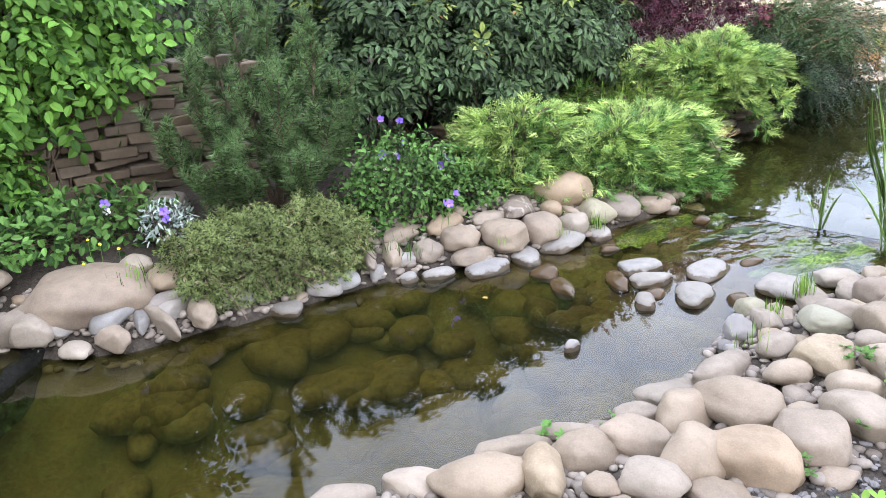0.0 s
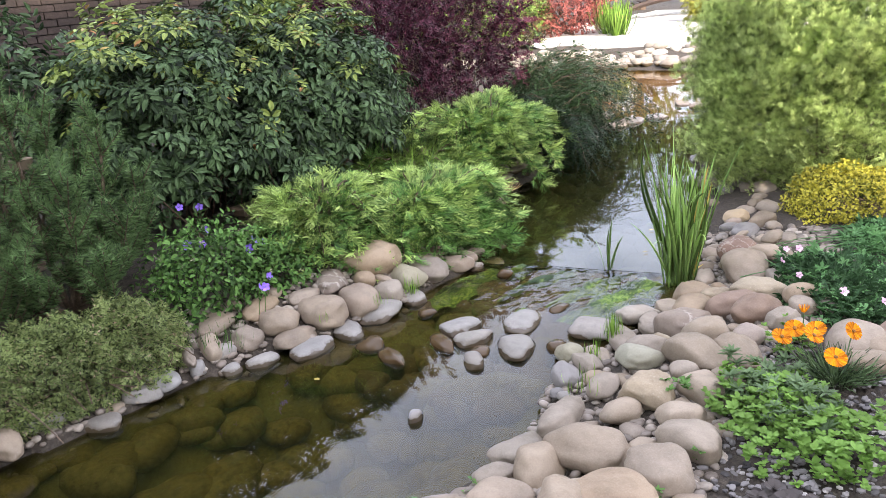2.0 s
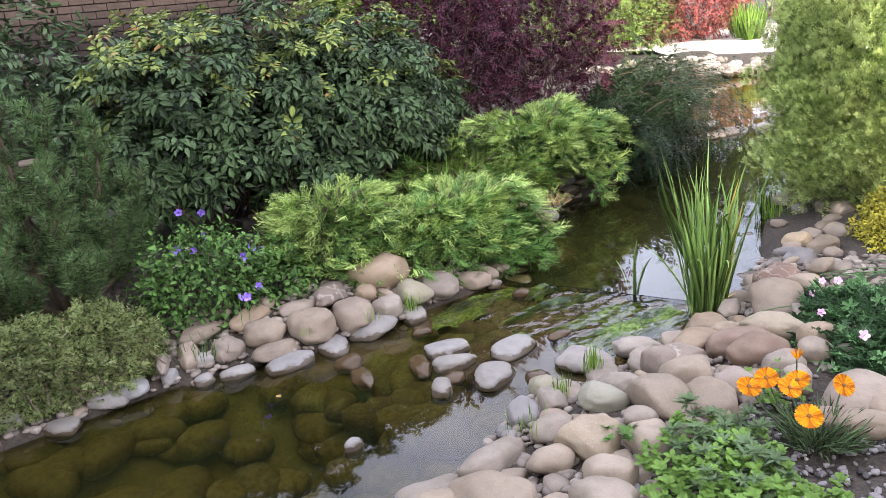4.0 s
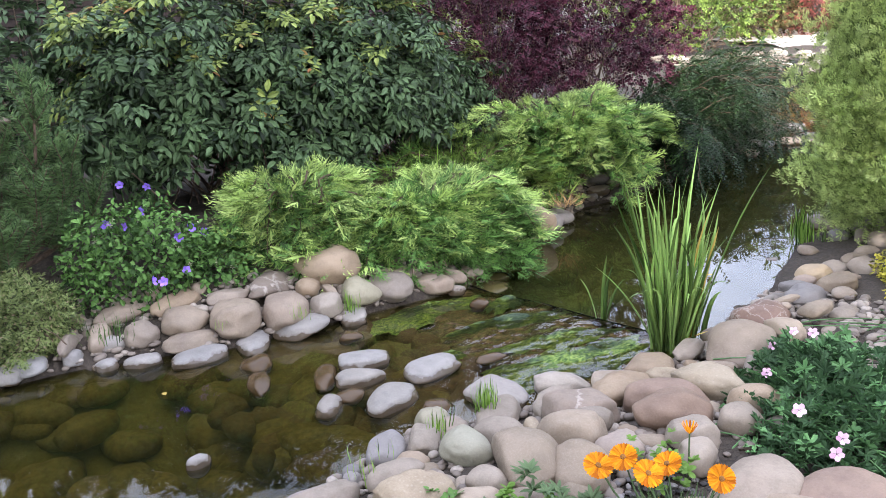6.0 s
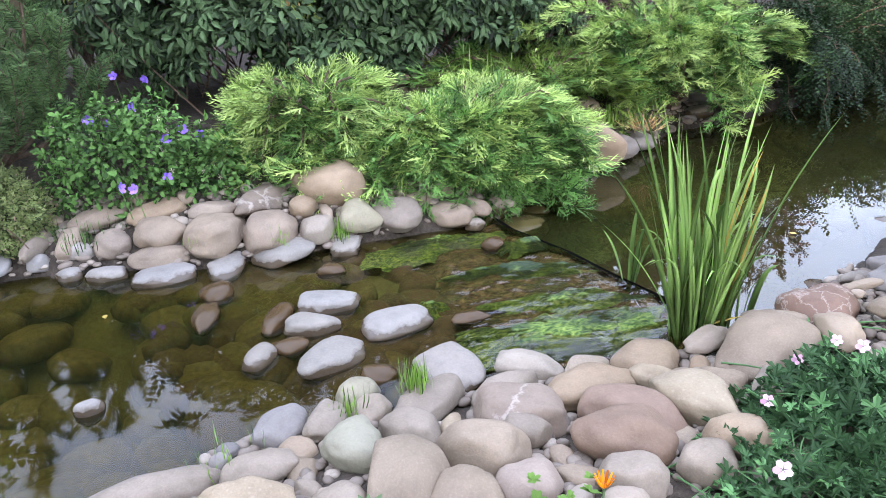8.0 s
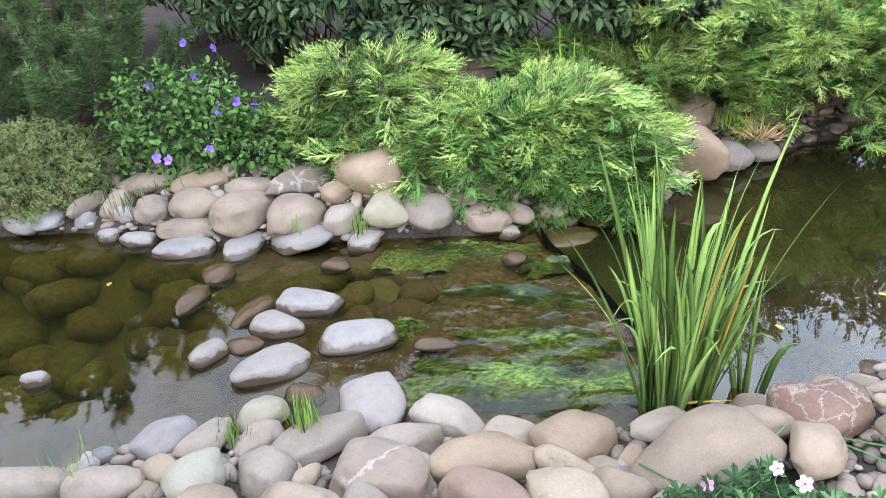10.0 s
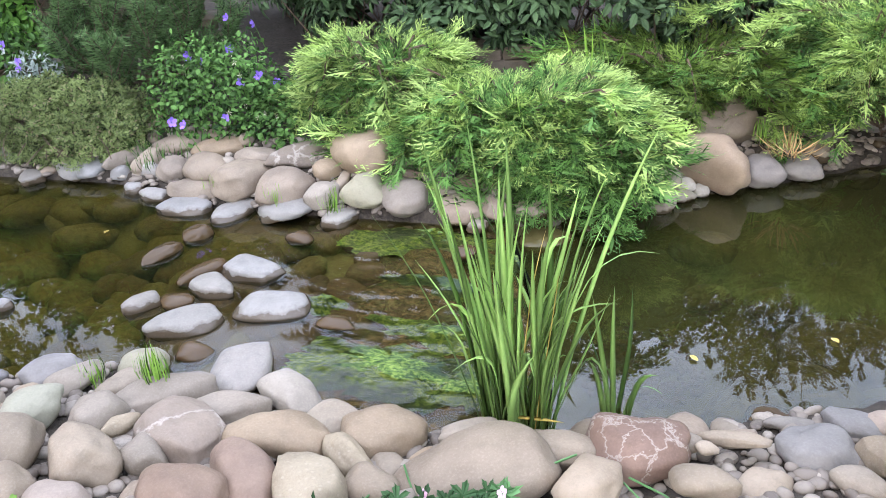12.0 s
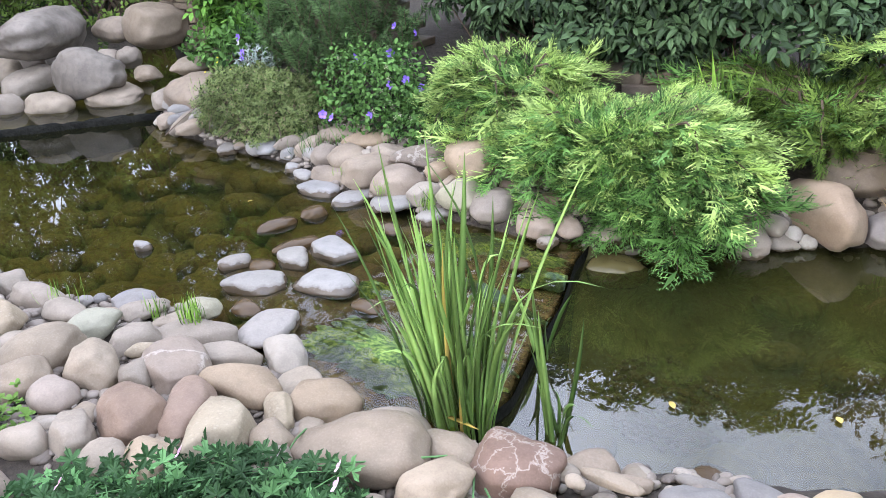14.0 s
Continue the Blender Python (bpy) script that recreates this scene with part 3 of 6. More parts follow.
def S(kind, x, y, z, a, b, c, rot, name="stone", boxy=.86, grow=1.07):
    """One stone, seated at its place: half axes a, b, c and turn about z."""
    stone_count[0] += 1
    i = stone_count[0]
    placed.append((x, y, (a + b) / 2))
    if kind == "wet":
        wet_spots.append((x, y, a, b, rot))
        boxy = .7
    if kind == "wet":
        z = max(z, float(land(x, y)) + .2 * c)
    mat = STONE["redvein" if kind == "red" and x > .8 else kind]
    if x > .6 and kind in STONE_LOW:
        mat = STONE_LOW[kind]
    boxy *= .86 + .3 * ((i * .618) % 1)
    lumpy = .26 if kind in ("rough", "speck") else (.13 if kind == "wet" else .2)
    sv, sf = (ICO_V, ICO_F) if a > .075 else (ICO3_V, ICO3_F)
    me = mesh_np(name, stone_verts(sv, i, a * grow, b * grow, c * 1.06, boxy, lumpy), sf, True)
    me.materials.append(mat)
    ob = new(name if a < .16 else "boulder", me)
    g = np.random.default_rng(i)
    ob.matrix_basis = pose(x, y, z, g.uniform(-6, 6), g.uniform(-6, 6), rot)
    return tagged(ob, STONE_LABEL[kind], "stone" if a < .16 else "boulder", "stones of the pond banks")


S("far", -1.56, 3.75, 0.088, 0.157, 0.032, 0.045, 71)
S("far", -1.44, 3.72, 0.087, 0.099, 0.049, 0.053, 71)
S("far", -1.28, 3.66, 0.079, 0.078, 0.070, 0.061, -83)
S("far", -1.10, 3.65, 0.101, 0.111, 0.100, 0.063, -60)
S("far", -0.87, 3.56, 0.095, 0.145, 0.110, 0.075, 68)
S("far", -0.65, 3.51, 0.079, 0.132, 0.101, 0.079, 65)
S("pale", -0.46, 3.48, 0.078, 0.080, 0.072, 0.055, -77)
S("far", -1.09, 3.52, 0.043, 0.126, 0.075, 0.043, -0)
S("far", -1.32, 3.83, 0.141, 0.134, 0.071, 0.036, 21)
S("tan", -1.09, 3.78, 0.155, 0.128, 0.068, 0.035, 22)
S("far", -0.86, 3.71, 0.144, 0.100, 0.069, 0.037, 2)
S("streak", -0.66, 3.71, 0.151, 0.153, 0.089, 0.053, 51)
S("tan", -0.49, 3.63, 0.130, 0.073, 0.056, 0.044, 62)
S("tan", -0.35, 3.72, 0.184, 0.174, 0.130, 0.090, -51)
S("pale", -0.40, 3.60, 0.107, 0.096, 0.023, 0.020, -86)
S("moss", -0.28, 3.51, 0.086, 0.100, 0.091, 0.071, -82)
S("far", -0.10, 3.51, 0.064, 0.116, 0.100, 0.071, -67)
S("far", 0.12, 3.47, 0.041, 0.101, 0.075, 0.045, -33)
S("pale", 0.22, 3.42, 0.004, 0.050, 0.043, 0.029, 90)
S("pale", -1.00, 3.68, 0.121, 0.036, 0.033, 0.024, -67)
S("pale", -1.49, 3.59, 0.002, 0.026, 0.023, 0.016, -57)
S("wet", -1.75, 3.69, 0.004, 0.094, 0.079, 0.036, 88)
S("wet", -1.09, 3.41, 0.004, 0.119, 0.073, 0.036, 0)
S("wet", -0.85, 3.41, 0.004, 0.120, 0.073, 0.036, 64)
S("wet", -0.61, 3.41, 0.004, 0.130, 0.094, 0.036, 12)
S("wet", -0.36, 3.41, 0.004, 0.087, 0.064, 0.036, 76)
S("wet", -1.31, 3.51, 0.004, 0.079, 0.047, 0.036, -3)
S("wet", -1.42, 3.67, 0.004, 0.072, 0.036, 0.036, -14)
S("wet", -1.45, 3.56, 0.004, 0.047, 0.040, 0.036, 5)
S("wet", -1.57, 3.65, 0.004, 0.043, 0.033, 0.036, 11)
S("brown", -0.91, 3.18, -0.002, 0.064, 0.059, 0.036, -8)
S("brown", -0.96, 3.00, -0.002, 0.098, 0.046, 0.034, 71)
S("brown", -0.46, 3.22, -0.002, 0.056, 0.042, 0.025, -2)
S("wet", -0.52, 2.93, 0.004, 0.110, 0.081, 0.036, -10)
S("brown", -0.72, 2.89, -0.002, 0.102, 0.045, 0.033, 64)
S("wet", -0.61, 2.78, 0.004, 0.095, 0.061, 0.036, -32)
S("wet", -0.34, 2.70, 0.004, 0.126, 0.087, 0.036, 21)
S("brown", -0.70, 2.68, -0.002, 0.058, 0.044, 0.026, 22)
S("wet", -0.81, 2.63, 0.004, 0.068, 0.042, 0.036, 47)
S("wet", -0.59, 2.54, 0.004, 0.124, 0.085, 0.036, 44)
S("brown", -0.47, 2.40, -0.002, 0.059, 0.047, 0.028, 3)
S("brown", -0.08, 2.64, -0.002, 0.068, 0.034, 0.020, -6)
S("brown", 0.22, 3.20, -0.002, 0.047, 0.042, 0.025, -22)
S("vein", -0.20, 1.91, 0.109, 0.117, 0.104, 0.070, -16)
S("tan", 0.27, 2.08, 0.055, 0.111, 0.092, 0.056, 34)
S("tan", 0.56, 1.92, 0.112, 0.182, 0.112, 0.073, 29)
S("red", 0.92, 2.11, 0.094, 0.117, 0.099, 0.060, 20)
S("near", 0.52, 2.12, 0.058, 0.097, 0.045, 0.033, 18)
S("near", 0.74, 2.07, 0.087, 0.087, 0.056, 0.041, 4)
S("tan", 0.82, 1.91, 0.135, 0.096, 0.062, 0.040, 61)
S("near", -0.37, 1.73, 0.158, 0.107, 0.079, 0.068, -22)
S("near", -0.23, 1.79, 0.140, 0.059, 0.046, 0.035, -24)
S("pinkish", -0.32, 1.58, 0.170, 0.073, 0.067, 0.043, 2)
S("near", -0.10, 1.51, 0.170, 0.077, 0.057, 0.047, -21)
S("red", -0.04, 1.66, 0.168, 0.119, 0.090, 0.071, -28)
S("red", 0.05, 1.77, 0.139, 0.134, 0.070, 0.057, -53)
S("speck", 0.23, 1.73, 0.144, 0.131, 0.082, 0.064, -68)
S("tan", 0.03, 1.98, 0.087, 0.141, 0.075, 0.056, 10)
S("near", -0.39, 2.11, 0.061, 0.142, 0.064, 0.042, 36)
S("near", -0.48, 1.94, 0.109, 0.102, 0.067, 0.045, -76)
S("moss", -0.65, 1.90, 0.136, 0.099, 0.072, 0.046, -79)
S("near", -0.68, 2.12, 0.078, 0.086, 0.050, 0.030, 62)
S("tan", 0.21, 1.55, 0.170, 0.085, 0.063, 0.054, -22)
S("near", 0.08, 1.49, 0.170, 0.067, 0.059, 0.040, -12)
S("near", 0.34, 1.82, 0.123, 0.070, 0.057, 0.042, -34)
S("speck", 0.23, 1.94, 0.091, 0.088, 0.040, 0.035, -39)
S("near", 0.42, 1.71, 0.155, 0.078, 0.047, 0.029, 47)
S("near", -0.18, 2.08, 0.067, 0.120, 0.055, 0.038, 26)
S("wet", -0.26, 2.32, 0.020, 0.121, 0.089, 0.036, -80)
S("pale", -0.04, 2.21, 0.035, 0.101, 0.064, 0.046, -35)
S("moss", -0.57, 2.27, 0.035, 0.076, 0.059, 0.040, 57)
S("grey", -0.80, 2.15, 0.061, 0.086, 0.059, 0.037, 38)
S("grey", -0.95, 2.10, 0.060, 0.031, 0.026, 0.016, 18)
S("near", 1.04, 2.15, 0.092, 0.035, 0.028, 0.017, -4)
S("near", 1.14, 2.18, 0.096, 0.087, 0.021, 0.013, -4)
S("grey", 1.35, 2.22, 0.053, 0.093, 0.082, 0.051, -38)
S("grey", 1.31, 2.36, 0.016, 0.075, 0.027, 0.016, -1)
S("grey", 1.46, 2.36, 0.034, 0.087, 0.047, 0.028, -5)
S("pinkish", 1.53, 2.37, 0.041, 0.061, 0.048, 0.029, -20)
S("yellow", 1.62, 2.39, 0.050, 0.080, 0.077, 0.047, -57)
S("near", 1.51, 2.19, 0.085, 0.091, 0.071, 0.043, -19)
S("near", 1.41, 2.09, 0.095, 0.060, 0.040, 0.025, -15)
S("near", 1.07, 1.97, 0.140, 0.074, 0.047, 0.029, -2)
S("pale", 1.08, 2.12, 0.106, 0.027, 0.021, 0.012, -4)
S("near", -0.88, 1.93, 0.108, 0.090, 0.058, 0.037, 9)
S("grey", -0.97, 2.05, 0.068, 0.032, 0.027, 0.019, 89)
S("speck", -0.39, 1.92, 0.109, 0.055, 0.028, 0.024, 67)
S("speck", -0.92, 1.71, 0.159, 0.103, 0.097, 0.061, -83)
S("near", -0.83, 1.55, 0.170, 0.089, 0.068, 0.053, 61)
S("near", -0.71, 1.50, 0.170, 0.072, 0.065, 0.043, 62)
S("near", -1.12, 1.96, 0.078, 0.148, 0.062, 0.044, 7)
S("near", -1.07, 1.75, 0.134, 0.071, 0.067, 0.041, -64)
S("near", -0.72, 1.67, 0.170, 0.054, 0.049, 0.030, -64)
S("near", -0.34, 1.15, 0.170, 0.126, 0.068, 0.042, -63)
S("tan", -0.17, 1.01, 0.170, 0.145, 0.075, 0.047, -68)
S("near", -0.56, 1.48, 0.170, 0.040, 0.034, 0.021, -60)
S("near", -0.57, 1.69, 0.170, 0.130, 0.097, 0.071, 85)
S("near", -0.18, 1.42, 0.170, 0.069, 0.051, 0.044, 36)
S("near", 1.15, 2.25, 0.036, 0.064, 0.028, 0.017, 17)
S("near", -0.48, 1.55, 0.170, 0.106, 0.076, 0.063, 57)
S("tan", -1.33, 1.73, 0.128, 0.147, 0.103, 0.068, -87)
S("near", -1.38, 1.98, 0.062, 0.101, 0.062, 0.044, -12)
S("tan", -1.48, 1.83, 0.099, 0.112, 0.085, 0.067, 30)
S("near", -1.39, 1.45, 0.170, 0.106, 0.097, 0.063, 52)
S("near", -1.17, 1.44, 0.170, 0.126, 0.086, 0.062, 64)
S("tan", -1.70, 1.60, 0.161, 0.117, 0.087, 0.070, 33)
S("tan", -1.59, 1.48, 0.170, 0.129, 0.107, 0.069, 83)
S("near", -1.55, 1.95, 0.071, 0.080, 0.050, 0.031, -41)
S("near", -1.70, 1.82, 0.106, 0.107, 0.083, 0.051, -68)
S("near", -1.85, 1.87, 0.098, 0.101, 0.079, 0.053, -9)
S("near", -1.87, 1.59, 0.169, 0.089, 0.076, 0.047, -74)
S("near", -1.97, 2.07, 0.054, 0.121, 0.050, 0.036, -17)
S("near", -1.80, 2.06, 0.050, 0.114, 0.040, 0.026, -37)
S("near", -1.98, 1.67, 0.155, 0.053, 0.040, 0.024, -64)
S("near", -1.05, 1.54, 0.170, 0.078, 0.065, 0.040, -89)
S("speck", -2.04, 1.85, 0.114, 0.125, 0.065, 0.055, 62)
S("tan", -2.18, 1.96, 0.092, 0.150, 0.093, 0.056, -42)
S("near", -2.51, 2.18, 0.060, 0.090, 0.042, 0.026, -30)
S("far", -2.81, 4.04, 0.173, 0.271, 0.202, 0.103, -17)
S("near", -3.10, 4.03, 0.104, 0.123, 0.104, 0.075, -66)
S("pale", -2.57, 4.12, 0.220, 0.078, 0.069, 0.045, -80)
S("tan", -2.48, 3.98, 0.174, 0.100, 0.089, 0.062, -86)
S("grey", -2.53, 3.86, 0.114, 0.092, 0.062, 0.035, 13)
S("near", -2.41, 3.75, 0.078, 0.188, 0.055, 0.047, 78)
S("grey", -2.65, 3.81, 0.087, 0.136, 0.034, 0.030, 78)
S("wet", -2.93, 3.95, 0.004, 0.113, 0.072, 0.036, 46)
S("wet", -2.75, 3.90, 0.004, 0.143, 0.097, 0.036, 44)
S("wet", -2.52, 3.84, 0.004, 0.107, 0.094, 0.036, 56)
S("wet", -2.24, 3.79, 0.004, 0.109, 0.097, 0.036, -89)
S("wet", -2.07, 3.63, 0.004, 0.084, 0.061, 0.036, -37)
S("rough", -2.32, 4.50, 0.369, 0.147, 0.123, 0.064, -74)
S("wet", -1.85, 3.66, 0.004, 0.081, 0.054, 0.036, -38)
S("wet", -1.32, 2.53, 0.000, 0.040, 0.029, 0.036, 42)
S("rough", -4.87, 4.14, 0.400, 0.432, 0.207, 0.187, -67)
S("rough", -3.90, 3.90, 0.240, 0.309, 0.179, 0.176, 11)
S("tan", -4.16, 4.72, 0.400, 0.253, 0.221, 0.175, -11)
S("near", -4.96, 4.84, 0.300, 0.224, 0.163, 0.106, 5)
S("near", -4.75, 3.88, 0.080, 0.237, 0.140, 0.107, -65)
S("near", -4.00, 3.61, 0.060, 0.202, 0.125, 0.087, 13)
S("near", -3.72, 3.96, 0.060, 0.206, 0.179, 0.078, -7)
S("near", -5.12, 3.88, 0.120, 0.142, 0.127, 0.110, -41)
S("near", -4.28, 3.45, 0.060, 0.136, 0.119, 0.091, -2)
S("near", -5.38, 4.21, 0.150, 0.138, 0.114, 0.083, 4)
S("near", -4.12, 4.39, 0.220, 0.109, 0.094, 0.083, -57)
S("near", -3.21, 4.33, 0.250, 0.174, 0.124, 0.062, -72)
S("near", -3.06, 3.92, 0.120, 0.084, 0.076, 0.065, -33)
S("near", -2.58, 3.73, 0.060, 0.142, 0.032, 0.067, -76)
S("near", -2.79, 3.75, 0.060, 0.090, 0.057, 0.047, -71)
S("near", -3.55, 4.16, 0.200, 0.103, 0.084, 0.056, -1)
S("near", -4.35, 4.35, 0.220, 0.116, 0.088, 0.054, 5)
S("tan", 1.10, 4.13, 0.053, 0.234, 0.128, 0.115, -45)
S("far", 1.14, 4.43, 0.138, 0.170, 0.148, 0.121, -63)
S("near", 0.88, 3.88, -0.033, 0.099, 0.089, 0.065, -69)
S("pale", 0.94, 4.00, 0.000, 0.069, 0.058, 0.033, -17)
S("white", 1.03, 4.00, -0.023, 0.039, 0.036, 0.029, -78)
S("pale", 1.00, 3.95, -0.048, 0.063, 0.056, 0.033, -21)
S("white", 1.09, 4.01, -0.044, 0.037, 0.033, 0.027, -79)
S("white", 0.97, 4.08, 0.017, 0.021, 0.019, 0.017, -83)
S("grey", 1.35, 4.17, -0.008, 0.095, 0.086, 0.066, -80)
S("grey", 1.51, 4.27, -0.026, 0.097, 0.086, 0.054, -73)
S("near", 0.85, 4.02, 0.045, 0.080, 0.073, 0.063, -81)
S("white", 1.96, 2.88, -0.120, 0.088, 0.077, 0.051, 58)
S("near", 2.16, 2.81, -0.120, 0.103, 0.078, 0.037, -82)
S("tan", 1.90, 2.67, -0.120, 0.117, 0.088, 0.043, -79)
S("tan", 1.97, 2.56, -0.120, 0.151, 0.130, 0.067, 73)
S("grey", 1.62, 2.54, -0.120, 0.167, 0.091, 0.046, -69)
S("red", 1.32, 2.41, -0.120, 0.177, 0.119, 0.063, -70)
S("pinkish", 1.52, 2.27, -0.120, 0.112, 0.098, 0.058, 56)
S("near", 1.38, 2.07, -0.120, 0.131, 0.116, 0.068, 56)
S("brown", 0.5, 3.5, -0.1, 0.12, 0.09, 0.05, 20)
S("far", 0.42, 3.62, 0.0, 0.1, 0.08, 0.06, 60)
S("brown", 0.62, 3.66, -0.1, 0.1, 0.08, 0.05, -30)
S("near", -0.17, 1.2, 0.13, 0.16, 0.12, 0.1, 20)
S("red", -0.06, 1.02, 0.11, 0.2, 0.16, 0.13, 30)
S("tan", -0.3, 0.92, 0.15, 0.14, 0.1, 0.08, 10)

# ---------- plants ----------
def bush_points(center, radii, n, seed, depth=.35, lump=.22, freq=2.2, zmin=-.35, power=2.2):
    """Places in the outer layer of a lumpy crown, with the way outward at each."""
    g = np.random.default_rng(seed)
    d = unit(g.normal(size=(n * 2, 3)))
    d = d[d[:, 2] > zmin][:n]
    s = Vector((seed * 1.3, seed * .7, seed * 2.1))
    k = np.array([1 + lump * noise.noise(Vector(p) * freq + s) + lump * .5 * noise.noise(Vector(p) * freq * 2.7 + s) for p in d])
    q = (np.abs(d) ** power).sum(1) ** (-1 / power)
    r = k * q * (1 - depth * g.random(len(d)) ** 1.6)
    pos = np.asarray(center) + d * r[:, None] * np.asarray(radii)
    out = unit(d / np.asarray(radii))
    return pos, out, g


def pinnate(n=3, leaflet=(.40, .14, .12), spacing=.24, size=.30):
    """A feather-shaped leaf, one unit long, of paired leaflets."""
    lv, lf = leaf_shape(*leaflet)
    locs, d = [], []
    for i in range(n):
        y = .2 + spacing * i
        for s in (-1, 1):
            locs.append((s * .02, y, -.12 * y * y)); d.append((s * .9, .55, -.12))
    locs.append((0, .2 + spacing * (n - .45), -.1)); d.append((0, 1, -.2))
    return spread(lv, lf, locs, np.array(d, float), np.tile((0., 0., 1.), (len(d), 1)), np.full(len(d), size))


def crown_leaves(pos, out, g, template, size, droop=.5, jitter=.6, facing=1.0):
    """Leaves that stand out from a crown and hang a little."""
    n = len(pos)
    side = unit(g.normal(size=(n, 3)))
    ydir = unit(out * .7 + side * jitter + np.array((0, 0, -droop)))
    zdir = unit(out * facing + np.array((0, 0, .8)) + g.normal(size=(n, 3)) * .35)
    return spread(*template, pos, ydir, zdir, g.uniform(*size, n))


def stems_to(base, pos, g, count, r0=.008, spread_r=.08):
    pieces = []
    for i in g.choice(len(pos), min(count, len(pos)), replace=False):
        st = np.array(base) + np.append(g.normal(0, spread_r, 2), 0)
        e = pos[i]
        mid = (st + e) / 2 + np.append(g.normal(0, .05, 2), .05)
        u = np.linspace(0, 1, 6)[:, None]
        p = (1 - u) ** 2 * st + 2 * u * (1 - u) * mid + u ** 2 * e
        pieces.append(tube(p, np.linspace(r0, r0 * .35, 6), 5))
    return join(*pieces)


LEAF_MAHONIA = leaf_mat("leaf_dark_green", (.014, .030, .013), (.075, .125, .055), .48, .15, spec=.15)
LEAF_MAHONIA_NEW = leaf_mat("leaf_yellow_green_young", (.06, .12, .03), (.22, .28, .075), .45, .3, (.36, .16, .07))
LEAF_BARBERRY = leaf_mat("leaf_purple", (.018, .006, .011), (.075, .020, .036), .45, .2)
LEAF_JUNIPER = leaf_mat("needle_green", (.034, .092, .026), (.145, .285, .072), .55, .25)
LEAF_JUNIPER_TIP = leaf_mat("needle_golden", (.26, .43, .11), (.40, .54, .16), .55, .3)
LEAF_JUNIPER_DARK = leaf_mat("needle_mid_green", (.048, .102, .024), (.156, .240, .048), .55, .25)
LEAF_PINE = leaf_mat("needle_pine", (.022, .058, .022), (.135, .225, .085), .5, .25)
LEAF_COTON = leaf_mat("leaf_cotoneaster", (.010, .026, .010), (.032, .062, .024), .4, .15, spec=.15)
LEAF_CAMPANULA = leaf_mat("leaf_fresh_green", (.031, .088, .022), (.112, .225, .056), .55, .3)
LEAF_MAT_PLANT = leaf_mat("leaf_grey_green", (.028, .052, .018), (.185, .235, .085), .6, .25, (.34, .24, .18))
LEAF_VINE = leaf_mat("leaf_light_green", (.04, .13, .02), (.15, .31, .055), .45, .35)
LEAF_IRIS = leaf_mat("leaf_sword_green", (.15, .28, .06), (.30, .47, .13), .4, .3, by_object=True)
LEAF_DRY = leaf_mat("leaf_dry_yellow", (.42, .30, .06), (.60, .45, .12), .6, .3)
LEAF_THUJA = leaf_mat("scale_green", (.11, .18, .048), (.46, .57, .20), .7, .3)
LEAF_GOLD = leaf_mat("leaf_golden_small", (.13, .15, .02), (.46, .42, .06), .45, .3)
LEAF_GERANIUM = leaf_mat("leaf_geranium", (.036, .092, .035), (.125, .26, .10), .5, .25, by_object=True)
LEAF_HERB = leaf_mat("leaf_bright_herb", (.04, .10, .02), (.15, .27, .055), .5, .3)
LEAF_GREY = leaf_mat("leaf_silver_green", (.028, .055, .026), (.10, .155, .07), .6, .2)
LEAF_GRASS = leaf_mat("grass_green", (.05, .13, .02), (.20, .34, .06), .5, .35)
LEAF_RED = leaf_mat("leaf_red_barberry", (.11, .025, .025), (.38, .12, .10), .45, .35)
LEAF_FAR = leaf_mat("leaf_far_green", (.04, .085, .02), (.16, .24, .05), .5, .3)
PETAL_PURPLE = leaf_mat("petal_violet", (.20, .12, .62), (.33, .20, .80), .5, .35)
PETAL_ORANGE = leaf_mat("petal_orange", (.95, .24, .002), (.86, .31, .004), .5, .3)
PETAL_PINK = leaf_mat("petal_pink", (.72, .30, .52), (.80, .50, .66), .5, .35)
PETAL_WHITE = leaf_mat("petal_white", (.80, .78, .80), (.85, .84, .85), .5, .35)
PETAL_YELLOW = leaf_mat("petal_yellow", (.80, .60, .02), (.9, .72, .05), .5, .3)
DISC = plain_mat("flower_disc_brown", (.22, .09, .012), .8, .4, 300, .4)

OVAL, ROUND, NARROW = leaf_shape(.30), leaf_shape(.48, .08, .1, .6), leaf_shape(.14, .05, .2)
FEATHERS = [pinnate(2, (.22, .10, .24), .3, .46), pinnate(3, (.21, .12, .2), .24, .40), pinnate(2, (.24, .14, .28), .32, .5)]


# mahonia hedge behind the far bank
def whorls(cpos, cout, g, per, templates, size, droop):
    """Clusters of long leaves that radiate from shoot tips and bend down."""
    loc, yd, zd = [], [], []
    for c, o in zip(cpos, cout):
        ax = unit(o * .8 + np.array((0, 0, .55)) + g.normal(0, .25, 3))
        u = unit(np.cross(ax, g.normal(size=3))); w = np.cross(ax, u)
        for k in range(per):
            th = 2 * math.pi * k / per + g.normal(0, .3)
            d = ax * g.uniform(.1, .7) + u * math.cos(th) + w * math.sin(th)
            loc.append(c); yd.append(d + np.array((0, 0, -droop))); zd.append(ax + np.array((0, 0, .5)) + g.normal(0, .3, 3))
    loc, yd, zd = np.array(loc), np.array(yd), np.array(zd)
    m = len(templates)
    return join(*[spread(*templates[k], loc[k::m], yd[k::m], zd[k::m], g.uniform(*size, len(loc[k::m]))) for k in range(m)])


